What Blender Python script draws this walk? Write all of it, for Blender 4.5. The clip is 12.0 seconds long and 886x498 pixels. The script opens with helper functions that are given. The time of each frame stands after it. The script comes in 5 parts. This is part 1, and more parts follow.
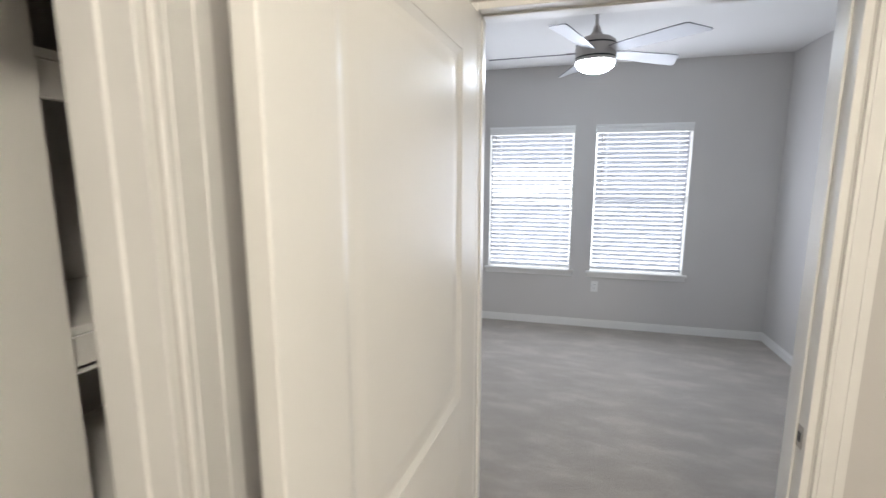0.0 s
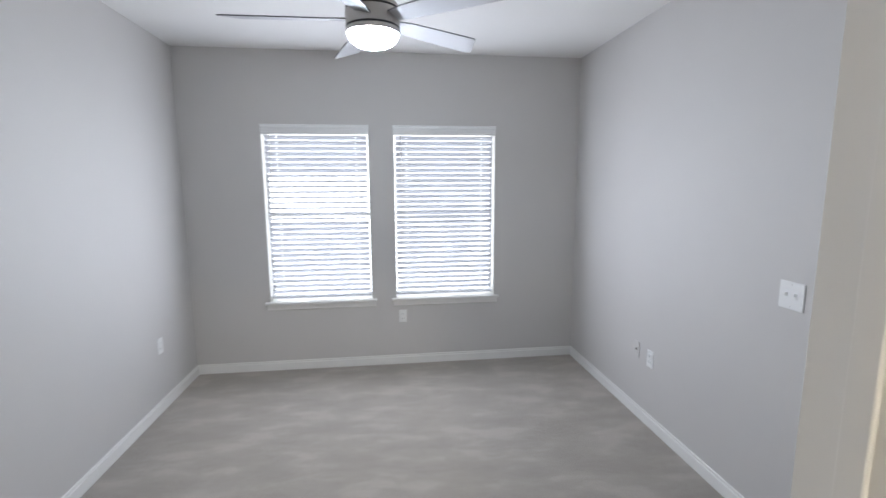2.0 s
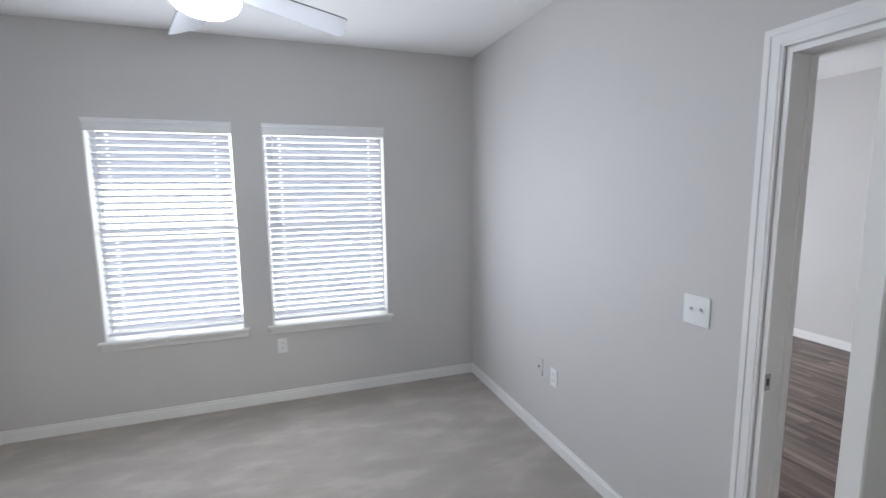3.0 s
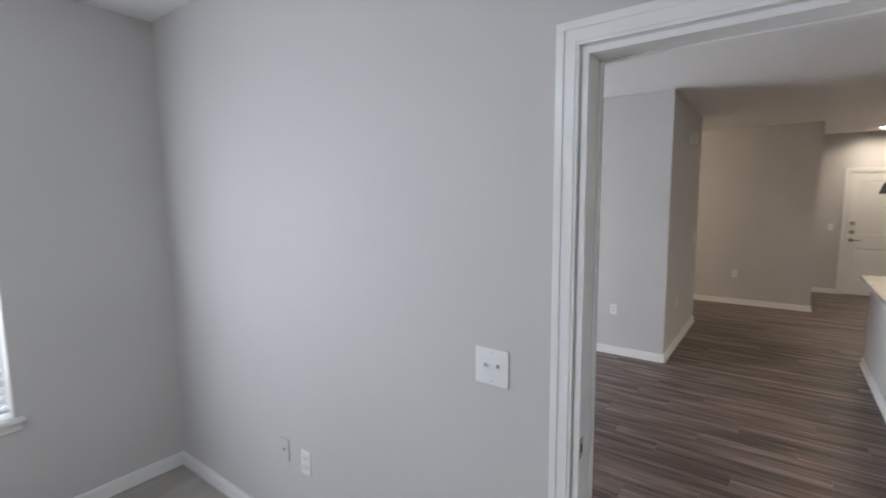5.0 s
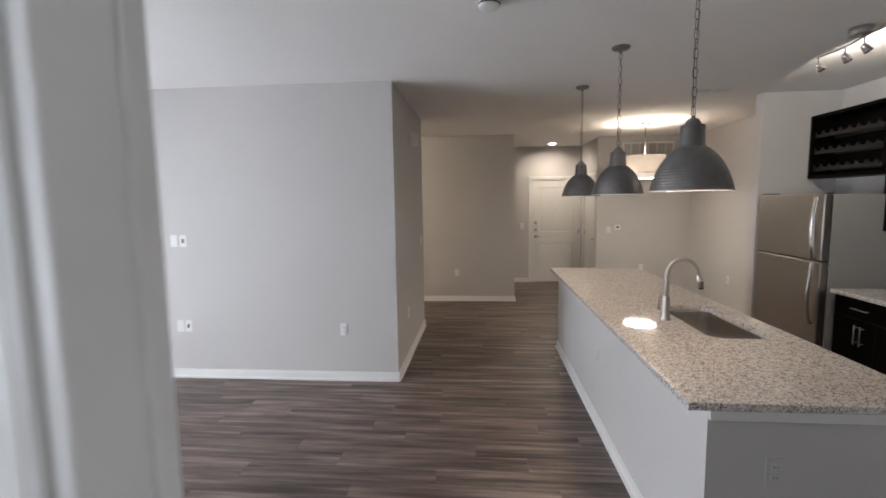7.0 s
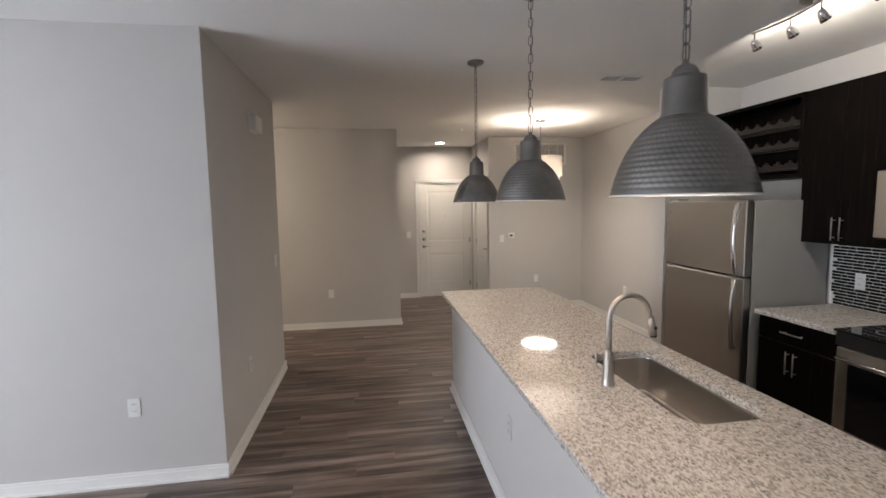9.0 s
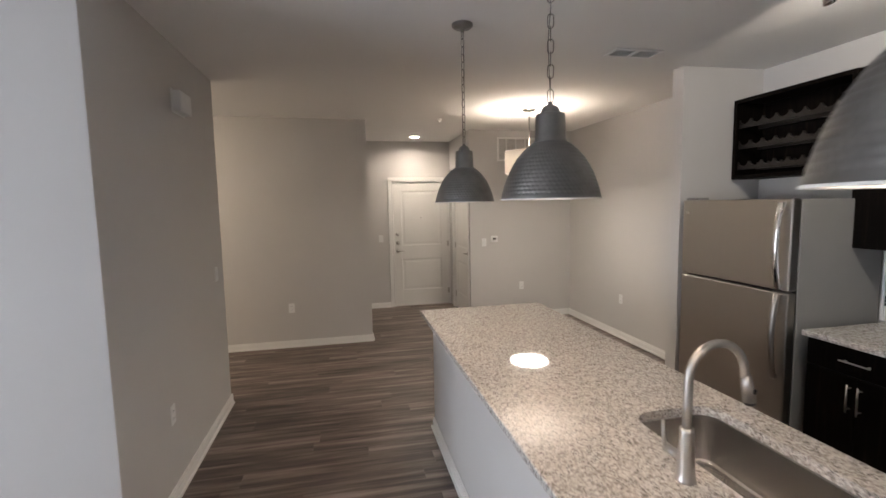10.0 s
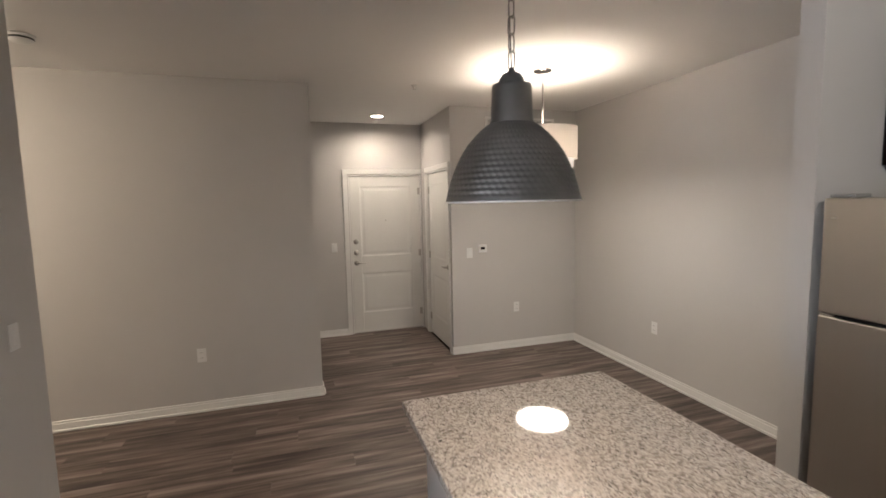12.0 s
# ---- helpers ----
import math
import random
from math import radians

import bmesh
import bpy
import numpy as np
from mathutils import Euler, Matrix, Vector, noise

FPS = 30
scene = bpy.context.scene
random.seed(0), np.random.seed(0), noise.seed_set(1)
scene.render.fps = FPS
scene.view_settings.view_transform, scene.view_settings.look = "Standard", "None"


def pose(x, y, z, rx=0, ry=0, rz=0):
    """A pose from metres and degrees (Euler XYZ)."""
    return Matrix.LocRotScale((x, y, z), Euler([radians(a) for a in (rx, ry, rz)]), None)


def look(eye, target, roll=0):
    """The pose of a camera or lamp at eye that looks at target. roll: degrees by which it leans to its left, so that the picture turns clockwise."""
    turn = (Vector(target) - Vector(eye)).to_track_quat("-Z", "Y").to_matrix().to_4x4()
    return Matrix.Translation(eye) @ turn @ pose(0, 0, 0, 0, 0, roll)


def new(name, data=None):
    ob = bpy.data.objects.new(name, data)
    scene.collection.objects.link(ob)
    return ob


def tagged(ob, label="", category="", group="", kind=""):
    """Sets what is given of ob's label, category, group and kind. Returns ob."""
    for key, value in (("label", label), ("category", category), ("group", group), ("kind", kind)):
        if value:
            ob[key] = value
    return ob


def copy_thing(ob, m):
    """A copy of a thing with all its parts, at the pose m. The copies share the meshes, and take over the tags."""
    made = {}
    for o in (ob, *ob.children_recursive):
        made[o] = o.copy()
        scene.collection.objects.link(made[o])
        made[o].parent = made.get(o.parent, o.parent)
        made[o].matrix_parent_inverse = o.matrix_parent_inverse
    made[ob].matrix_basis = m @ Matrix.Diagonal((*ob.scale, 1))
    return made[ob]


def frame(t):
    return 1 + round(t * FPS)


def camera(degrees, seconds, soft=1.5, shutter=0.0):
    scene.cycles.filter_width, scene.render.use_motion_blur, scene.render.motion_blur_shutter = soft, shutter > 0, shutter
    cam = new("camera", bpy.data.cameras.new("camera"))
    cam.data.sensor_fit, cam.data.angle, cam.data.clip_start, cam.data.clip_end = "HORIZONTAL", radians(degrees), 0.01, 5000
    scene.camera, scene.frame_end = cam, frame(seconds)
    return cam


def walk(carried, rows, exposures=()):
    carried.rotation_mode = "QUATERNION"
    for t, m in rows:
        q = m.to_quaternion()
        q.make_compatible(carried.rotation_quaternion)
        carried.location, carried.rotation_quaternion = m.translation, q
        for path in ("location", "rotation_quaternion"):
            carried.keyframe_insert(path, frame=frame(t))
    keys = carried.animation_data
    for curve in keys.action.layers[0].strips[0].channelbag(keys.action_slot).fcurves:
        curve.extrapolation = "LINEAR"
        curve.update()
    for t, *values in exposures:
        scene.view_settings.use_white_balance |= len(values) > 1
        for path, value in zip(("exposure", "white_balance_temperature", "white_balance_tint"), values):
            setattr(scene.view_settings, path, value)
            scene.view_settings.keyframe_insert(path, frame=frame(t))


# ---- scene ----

# ---------------------------------------------------------------- camera
cam = camera(88.6, 12.0, shutter=0.4)
PATH = [
    (0, (-0.049, 0.064, 1.615), (-0.566, 1.97, 1.301), 0.0),
    (0.5, (-0.007, 0.26, 1.612), (-0.339, 2.209, 1.310), -0.2),
    (1, (0.018, 0.523, 1.613), (-0.125, 2.496, 1.322), -0.3),
    (1.5, (0.057, 0.788, 1.636), (0.111, 2.766, 1.344), -0.3),
    (2, (0.138, 1.052, 1.649), (0.386, 3.016, 1.361), -0.3),
    (2.5, (0.259, 1.255, 1.656), (0.7, 3.185, 1.377), -0.5),
    (3, (0.333, 1.427, 1.650), (0.988, 3.298, 1.389), -0.6),
    (5, (0.658, 2.051, 1.693), (2.254, 3.236, 1.473), -0.5),
    (5.5, (0.866, 2.175, 1.681), (2.62, 3.111, 1.464), -0.5),
    (6, (1.041, 2.21, 1.663), (2.92, 2.862, 1.452), -0.5),
    (6.5, (1.3, 2.193, 1.657), (3.252, 2.574, 1.446), -0.6),
    (7, (1.561, 2.148, 1.666), (3.543, 2.321, 1.459), -0.8),
    (7.5, (1.815, 2.112, 1.664), (3.804, 2.111, 1.457), -0.9),
    (9.5, (3.056, 1.943, 1.690), (5.014, 1.581, 1.499), -1.0),
    (10, (3.427, 1.906, 1.687), (5.373, 1.49, 1.494), -1.1),
    (10.5, (3.833, 1.841, 1.683), (5.769, 1.378, 1.488), -1.0),
    (11, (4.24, 1.821, 1.689), (6.161, 1.299, 1.491), -1.2),
    (11.5, (4.61, 1.779, 1.7), (6.52, 1.221, 1.497), -1.1),
    (12, (4.979, 1.741, 1.702), (6.878, 1.148, 1.499), -1.2),
]
EXPOSURES = [(0, 0.62), (0.5, 0.56), (1, 0.58), (2, 0.64), (3, 0.64), (5, 0.58), (6, 0.56), (6.5, 0.58), (7.5, 0.70), (9.5, 0.77), (10.5, 0.78), (12, 0.70)]
walk(cam, [(t, look(eye, target, roll)) for t, eye, target, roll in PATH], EXPOSURES)

# ---------------------------------------------------------------- light
CEIL = 2.73
world = bpy.data.worlds.new("sky")
scene.world = world
world.use_nodes = True
wn = world.node_tree.nodes
sky = wn.new("ShaderNodeTexSky")
sky.sky_type, sky.sun_disc = "NISHITA", False
sky.sun_elevation, sky.sun_rotation = radians(48), radians(180)
world.node_tree.links.new(sky.outputs[0], wn["Background"].inputs[0])
wn["Background"].inputs[1].default_value = 0.12
SUN = new("sun", bpy.data.lights.new("sun", "SUN"))
SUN.data.energy, SUN.data.angle, SUN.data.color = 3.0, radians(0.5), (1, 0.95, 0.88)
SUN.matrix_world = look((0, -10, 11), (0, 0, 0))

WARM = (1.0, 0.79, 0.61)
DAY = (0.80, 0.86, 1.0)


def area_lamp(name, place, target, w, h, watts, color):
    """An added rectangular lamp that stands in for a window's daylight."""
    lamp = new(name, bpy.data.lights.new(name, "AREA"))
    lamp.data.shape, lamp.data.size, lamp.data.size_y = "RECTANGLE", w, h
    lamp.data.energy, lamp.data.color = watts, color
    lamp.matrix_world = look(place, target)
    return lamp


BED_WATTS, LIVING_WATTS, HAZE_GLOW = 11.4, 49, 2.5
# the bedroom pair stands on the room side, so the blinds don't block it
area_lamp("window_daylight", (-0.432, 4.985, 1.38), (-0.432, 0, 1.80), 0.86, 1.45, BED_WATTS, DAY)
area_lamp("window_daylight", (0.665, 4.985, 1.38), (0.665, 0, 1.80), 0.86, 1.45, BED_WATTS, DAY)
# daylight added through the assumed patio window
area_lamp("patio_daylight", (3.8, 6.66, 1.2), (3.8, 0, 1.0), 2.3, 2.0, LIVING_WATTS, DAY)

# lamp strengths, used by the glowing parts below
FAN_GLOW, BULB_GLOW, DRUM_BULB_GLOW, DRUM_DISC_GLOW = 57.0, 82.0, 98.0, 25.0
CAN_GLOW, HALL_GLOW, PASSAGE_FILL, SPOT_WATTS = 250.0, 134.0, 96.0, 5.8


# ---------------------------------------------------------------- materials
def nodes_of(name):
    m = bpy.data.materials.new(name)
    m.use_nodes = True
    return m, m.node_tree.nodes, m.node_tree.links, m.node_tree.nodes["Principled BSDF"]


def ramp(nt, links, src, stops, constant=False):
    r = nt.new("ShaderNodeValToRGB")
    r.color_ramp.interpolation = "CONSTANT" if constant else "LINEAR"
    while len(r.color_ramp.elements) < len(stops):
        r.color_ramp.elements.new(0.5)
    for e, (p, c) in zip(r.color_ramp.elements, stops):
        e.position, e.color = p, (*c, 1) if len(c) == 3 else c
    links.new(src, r.inputs[0])
    return r.outputs[0]


def coords(nt, links, scale=(1, 1, 1)):
    c, m = nt.new("ShaderNodeTexCoord"), nt.new("ShaderNodeMapping")
    m.inputs["Scale"].default_value = scale
    links.new(c.outputs["Object"], m.inputs[0])
    return m.outputs[0]


def noise_tex(nt, links, vec, scale, detail=4, rough=0.55):
    n = nt.new("ShaderNodeTexNoise")
    n.inputs["Scale"].default_value, n.inputs["Detail"].default_value, n.inputs["Roughness"].default_value = scale, detail, rough
    links.new(vec, n.inputs["Vector"])
    return n.outputs["Fac"]


def bump(nt, links, bsdf, height, strength, distance):
    b = nt.new("ShaderNodeBump")
    b.inputs["Strength"].default_value, b.inputs["Distance"].default_value = strength, distance
    links.new(height, b.inputs["Height"])
    links.new(b.outputs[0], bsdf.inputs["Normal"])


def plain(name, color, rough=0.5, metal=0.0, vary=0.06, scale=3.0, grain=180.0, relief=0.08, stretch=(1, 1, 1), coat=0.0):
    """A surface of one colour with blotches and a fine grain."""
    m, nt, links, b = nodes_of(name)
    vec = coords(nt, links, stretch)
    big, fine = noise_tex(nt, links, vec, scale, 3), noise_tex(nt, links, vec, grain, 2)
    lo, hi = [tuple(min(1, c * k) for c in color) for k in (1 - vary, 1 + vary)]
    links.new(ramp(nt, links, big, [(0.3, lo), (0.7, hi)]), b.inputs["Base Color"])
    links.new(ramp(nt, links, big, [(0.2, (rough * 0.9,) * 3), (0.8, (min(1, rough * 1.1),) * 3)]), b.inputs["Roughness"])
    b.inputs["Metallic"].default_value = metal
    b.inputs["Coat Weight"].default_value = coat
    if relief:
        bump(nt, links, b, fine, relief, 0.002)
    return m


def glow(name, color, strength):
    m, nt, links, b = nodes_of(name)
    b.inputs["Base Color"].default_value = (0.8, 0.8, 0.8, 1)
    b.inputs["Emission Color"].default_value = (*color, 1)
    b.inputs["Emission Strength"].default_value = strength
    return m


def granite():
    m, nt, links, b = nodes_of("granite")
    vec = coords(nt, links)
    warp = nt.new("ShaderNodeTexNoise")
    warp.inputs["Scale"].default_value, warp.inputs["Detail"].default_value = 70, 3
    links.new(vec, warp.inputs["Vector"])
    mixv = nt.new("ShaderNodeVectorMath")
    mixv.operation = "MULTIPLY_ADD"
    mixv.inputs[1].default_value = (0.018, 0.018, 0.018)
    links.new(warp.outputs["Color"], mixv.inputs[0])
    links.new(vec, mixv.inputs[2])
    cells = []
    for s in (135, 240):
        v = nt.new("ShaderNodeTexVoronoi")
        v.inputs["Scale"].default_value = s
        links.new(mixv.outputs[0], v.inputs["Vector"])
        sep = nt.new("ShaderNodeSeparateColor")
        links.new(v.outputs["Color"], sep.inputs[0])
        cells.append(sep.outputs[0])
    base = ramp(nt, links, cells[0], [(0.0, (0.36, 0.32, 0.29)), (0.13, (0.50, 0.46, 0.42)), (0.34, (0.66, 0.62, 0.575)), (0.68, (0.77, 0.74, 0.70))], True)
    specks = ramp(nt, links, cells[1], [(0.0, (1, 1, 1)), (0.15, (0.5, 0.5, 0.5)), (0.22, (0, 0, 0))], True)
    clumps = ramp(nt, links, noise_tex(nt, links, vec, 28, 4), [(0.42, (0.25, 0.25, 0.25)), (0.62, (1, 1, 1))])
    mul = nt.new("ShaderNodeMath")
    mul.operation = "MULTIPLY"
    links.new(specks, mul.inputs[0])
    links.new(clumps, mul.inputs[1])
    mix = nt.new("ShaderNodeMix")
    mix.data_type = "RGBA"
    mix.inputs["B"].default_value = (0.09, 0.08, 0.075, 1)
    links.new(mul.outputs[0], mix.inputs["Factor"])
    links.new(base, mix.inputs["A"])
    links.new(mix.outputs["Result"], b.inputs["Base Color"])
    b.inputs["Roughness"].default_value = 0.045
    b.inputs["IOR"].default_value = 1.55
    return m


def plank_wood():
    """Grey-brown vinyl planks: long streaks, a tone of its own for each plank."""
    m, nt, links, b = nodes_of("plank_vinyl")
    info, geo = nt.new("ShaderNodeObjectInfo"), nt.new("ShaderNodeNewGeometry")
    tone = nt.new("ShaderNodeMath")
    tone.operation = "ADD"
    links.new(info.outputs["Random"], tone.inputs[0])
    links.new(geo.outputs["Random Per Island"], tone.inputs[1])
    frac = nt.new("ShaderNodeMath")
    frac.operation = "FRACT"
    links.new(tone.outputs[0], frac.inputs[0])
    c, mp = nt.new("ShaderNodeTexCoord"), nt.new("ShaderNodeMapping")
    links.new(c.outputs["Object"], mp.inputs[0])
    mp.inputs["Scale"].default_value = (1, 0.06, 1)
    off = nt.new("ShaderNodeCombineXYZ")
    big = nt.new("ShaderNodeMath")
    big.operation = "MULTIPLY"
    big.inputs[1].default_value = 37.0
    links.new(frac.outputs[0], big.inputs[0])
    links.new(big.outputs[0], off.inputs[0])
    links.new(big.outputs[0], off.inputs[2])
    links.new(off.outputs[0], mp.inputs["Location"])
    vec = mp.outputs[0]
    streak, fine = noise_tex(nt, links, vec, 17, 6, 0.62), noise_tex(nt, links, vec, 150, 3)
    wood = ramp(nt, links, streak, [(0.35, (0.036, 0.023, 0.0185)), (0.46, (0.092, 0.065, 0.054)), (0.54, (0.152, 0.113, 0.096)), (0.66, (0.27, 0.220, 0.192))])
    shade = ramp(nt, links, frac.outputs[0], [(0.0, (0.92, 0.92, 0.92)), (1.0, (1.08, 1.08, 1.075))])
    mul = nt.new("ShaderNodeMix")
    mul.data_type, mul.blend_type = "RGBA", "MULTIPLY"
    mul.inputs["Factor"].default_value = 1
    links.new(wood, mul.inputs["A"])
    links.new(shade, mul.inputs["B"])
    links.new(mul.outputs["Result"], b.inputs["Base Color"])
    links.new(ramp(nt, links, fine, [(0.3, (0.33,) * 3), (0.7, (0.48,) * 3)]), b.inputs["Roughness"])
    bump(nt, links, b, fine, 0.15, 0.001)
    return m


def carpet_pile():
    m, nt, links, b = nodes_of("carpet_pile")
    vec = coords(nt, links)
    turned = coords(nt, links, (0.75, 1.7, 1))
    nt[-1].inputs["Rotation"].default_value = (0, 0, radians(38))
    streaks = noise_tex(nt, links, turned, 3.6, 4, 0.55)
    fuzz = noise_tex(nt, links, vec, 260, 3, 0.7)
    tufts = noise_tex(nt, links, vec, 55, 3, 0.6)
    col = ramp(nt, links, streaks, [(0.38, (0.336, 0.303, 0.264)), (0.53, (0.370, 0.334, 0.292)), (0.62, (0.424, 0.385, 0.340))])
    spot = ramp(nt, links, fuzz, [(0.25, (0.72, 0.72, 0.72)), (0.75, (1.22, 1.22, 1.22))])
    mul = nt.new("ShaderNodeMix")
    mul.data_type, mul.blend_type = "RGBA", "MULTIPLY"
    mul.inputs["Factor"].default_value = 1
    links.new(col, mul.inputs["A"])
    links.new(spot, mul.inputs["B"])
    links.new(mul.outputs["Result"], b.inputs["Base Color"])
    b.inputs["Roughness"].default_value = 0.95
    b.inputs["Sheen Weight"].default_value = 0.25
    add = nt.new("ShaderNodeMath")
    add.operation = "ADD"
    links.new(fuzz, add.inputs[0])
    links.new(tufts, add.inputs[1])
    bump(nt, links, b, add.outputs[0], 0.7, 0.006)
    return m


def espresso():
    m, nt, links, b = nodes_of("espresso_wood")
    grain = noise_tex(nt, links, coords(nt, links, (1, 1, 0.07)), 42, 5, 0.6)
    links.new(ramp(nt, links, grain, [(0.3, (0.0022, 0.0017, 0.0015)), (0.55, (0.0050, 0.0036, 0.0030)), (0.75, (0.0175, 0.0112, 0.0085))]), b.inputs["Base Color"])
    b.inputs["Roughness"].default_value = 0.48
    b.inputs["Specular IOR Level"].default_value = 0.06
    bump(nt, links, b, grain, 0.06, 0.001)
    return m


def brushed(name, color, rough, stretch):
    m, nt, links, b = nodes_of(name)
    line = noise_tex(nt, links, coords(nt, links, stretch), 60, 4, 0.6)
    links.new(ramp(nt, links, line, [(0.3, tuple(c * 0.975 for c in color)), (0.7, color)]), b.inputs["Base Color"])
    links.new(ramp(nt, links, line, [(0.3, (rough * 0.96,) * 3), (0.7, (rough * 1.04,) * 3)]), b.inputs["Roughness"])
    b.inputs["Metallic"].default_value = 1.0
    return m


def fabric_shade():
    m, nt, links, b = nodes_of("lamp_linen")
    weave = noise_tex(nt, links, coords(nt, links), 400, 2)
    links.new(ramp(nt, links, weave, [(0.3, (0.74, 0.70, 0.66)), (0.7, (0.86, 0.83, 0.79))]), b.inputs["Base Color"])
    b.inputs["Roughness"].default_value = 0.9
    tr, mix = nt.new("ShaderNodeBsdfTranslucent"), nt.new("ShaderNodeMixShader")
    tr.inputs[0].default_value = (0.90, 0.86, 0.82, 1)
    mix.inputs[0].default_value = 0.24
    links.new(b.outputs[0], mix.inputs[1])
    links.new(tr.outputs[0], mix.inputs[2])
    links.new(mix.outputs[0], nt["Material Output"].inputs[0])
    return m


def glass():
    m, nt, links, b = nodes_of("window_glass")
    b.inputs["Transmission Weight"].default_value, b.inputs["Roughness"].default_value, b.inputs["IOR"].default_value = 1, 0.0, 1.45
    return m


WALL = plain("wall_paint", (0.580, 0.562, 0.546), 0.6, vary=0.02, scale=1.2, grain=220, relief=0.12)
CEILING = plain("ceiling_paint", (0.80, 0.79, 0.775), 0.8, vary=0.015, scale=1.0, grain=160, relief=0.25)
TRIM = plain("trim_paint", (0.80, 0.79, 0.77), 0.32, vary=0.02, scale=4, relief=0.03)
DOORPAINT = plain("door_paint", (0.78, 0.77, 0.74), 0.36, vary=0.02, scale=3, grain=90, relief=0.05)
PLASTIC = plain("white_plastic", (0.80, 0.80, 0.79), 0.3, vary=0.01, relief=0.0)
SLOT = plain("dark_slot", (0.06, 0.06, 0.06), 0.5, relief=0.0)
SLAT = plain("blind_slat", (0.80, 0.80, 0.80), 0.38, vary=0.02, relief=0.03)
slat_nt = SLAT.node_tree
slat_glow, slat_mix = slat_nt.nodes.new("ShaderNodeBsdfTranslucent"), slat_nt.nodes.new("ShaderNodeMixShader")
slat_glow.inputs[0].default_value, slat_mix.inputs[0].default_value = (0.82, 0.84, 0.92, 1), 0.47
slat_nt.links.new(slat_nt.nodes["Principled BSDF"].outputs[0], slat_mix.inputs[1])
slat_nt.links.new(slat_glow.outputs[0], slat_mix.inputs[2])
slat_nt.links.new(slat_mix.outputs[0], slat_nt.nodes["Material Output"].inputs[0])
VINYL = plain("window_vinyl", (0.80, 0.80, 0.79), 0.4, relief=0.0)
GRANITE, PLANK, CARPET, ESPRESSO = granite(), plank_wood(), carpet_pile(), espresso()
# espresso made lighter: the track light on the rails is put into the colour
RAIL_LIT = plain("rail_wood_lit", (0.015, 0.0118, 0.0098), 0.42, vary=0.25, scale=20, relief=0.05)
GROUT = plain("floor_gap", (0.03, 0.025, 0.022), 0.8, relief=0.0)
TILE = plain("tile_glass_dark", (0.022, 0.020, 0.020), 0.12, vary=0.5, scale=30, relief=0.0)
TILEGROUT = plain("tile_grout", (0.72, 0.70, 0.67), 0.85, relief=0.1)
STEEL_V = brushed("steel_brushed", (0.49, 0.465, 0.435), 0.35, (1, 1, 0.02))
STEEL_SINK = brushed("steel_sink", (0.68, 0.65, 0.62), 0.26, (0.03, 1, 1))
NICKEL = brushed("nickel_brushed", (0.53, 0.505, 0.478), 0.37, (1, 1, 0.1))
CHROME = plain("chrome", (0.75, 0.74, 0.73), 0.10, 1.0, vary=0.02, relief=0.0)
GUNMETAL = plain("gunmetal", (0.235, 0.228, 0.221), 0.34, 0.80, vary=0.15, scale=12, relief=0.05)
ENAMEL = plain("white_enamel", (0.85, 0.83, 0.80), 0.9, vary=0.02, relief=0.0)
FRIDGESIDE = plain("fridge_side_grey", (0.30, 0.295, 0.285), 0.45, vary=0.03, grain=300, relief=0.15)
BLACK = plain("black_plastic", (0.015, 0.015, 0.015), 0.4, relief=0.0)
BLACKGLASS = plain("black_glass", (0.008, 0.008, 0.009), 0.06, relief=0.0)
BLADE = plain("blade_silver", (0.37, 0.37, 0.385), 0.35, 0.15, vary=0.03, relief=0.0)
BLADE_EDGE = plain("blade_edge", (0.10, 0.10, 0.11), 0.4, relief=0.0)
LINEN, GLASS = fabric_shade(), glass()
G_BOWL = glow("fan_bowl_glow", (0.76, 0.87, 1.0), FAN_GLOW)
G_BULB = glow("bulb_glow", WARM, BULB_GLOW)
G_DRUM = glow("drum_bulb_glow", WARM, DRUM_BULB_GLOW)
G_DISC = glow("drum_diffuser_glow", (1.0, 0.90, 0.78), DRUM_DISC_GLOW)
G_RING = glow("drum_ring_glow", (1.0, 0.86, 0.72), 0.45)
G_CAN = glow("can_glow", (1.0, 0.86, 0.72), CAN_GLOW)
G_HALL = glow("hall_lamp_glow", (1.0, 0.92, 0.78), HALL_GLOW)
G_PASSAGE_FILL = glow("passage_fill_glow", (1.0, 0.84, 0.66), PASSAGE_FILL)
G_SPOT = glow("spot_glow", (1.0, 0.92, 0.82), 12.0)
G_HAZE = glow("daylight_haze", (0.90, 0.95, 1.0), HAZE_GLOW)
GROUND = plain("pale_paving", (0.36, 0.35, 0.33), 0.9, vary=0.2, scale=0.3, grain=20, relief=0.3)


# ---------------------------------------------------------------- builders
ORIGIN = {}


def thing(name, label, category, at=(0, 0, 0), group="", kind=""):
    ob = new(name)
    ob.empty_display_size = 0.1
    ob.location = at
    ORIGIN[ob.name] = Vector(at)
    return tagged(ob, label, category, group, kind)


def part(name, bm, material, parent=None, label="", smooth=False):
    """Links a bmesh, drawn in world places, as one mesh under parent."""
    o = ORIGIN[parent.name] if parent else Vector((0, 0, 0))
    bmesh.ops.translate(bm, verts=bm.verts, vec=-o)
    bmesh.ops.recalc_face_normals(bm, faces=bm.faces)
    for f in bm.faces:
        f.smooth = smooth
    me = bpy.data.meshes.new(name)
    bm.to_mesh(me)
    bm.free()
    me.materials.append(material)
    ob = new(name, me)
    ob.parent = parent
    ORIGIN[ob.name] = o
    return tagged(ob, label) if label else ob


def structure(name, bm, material, label, category):
    return tagged(part(name, bm, material), label, category, kind="structure")


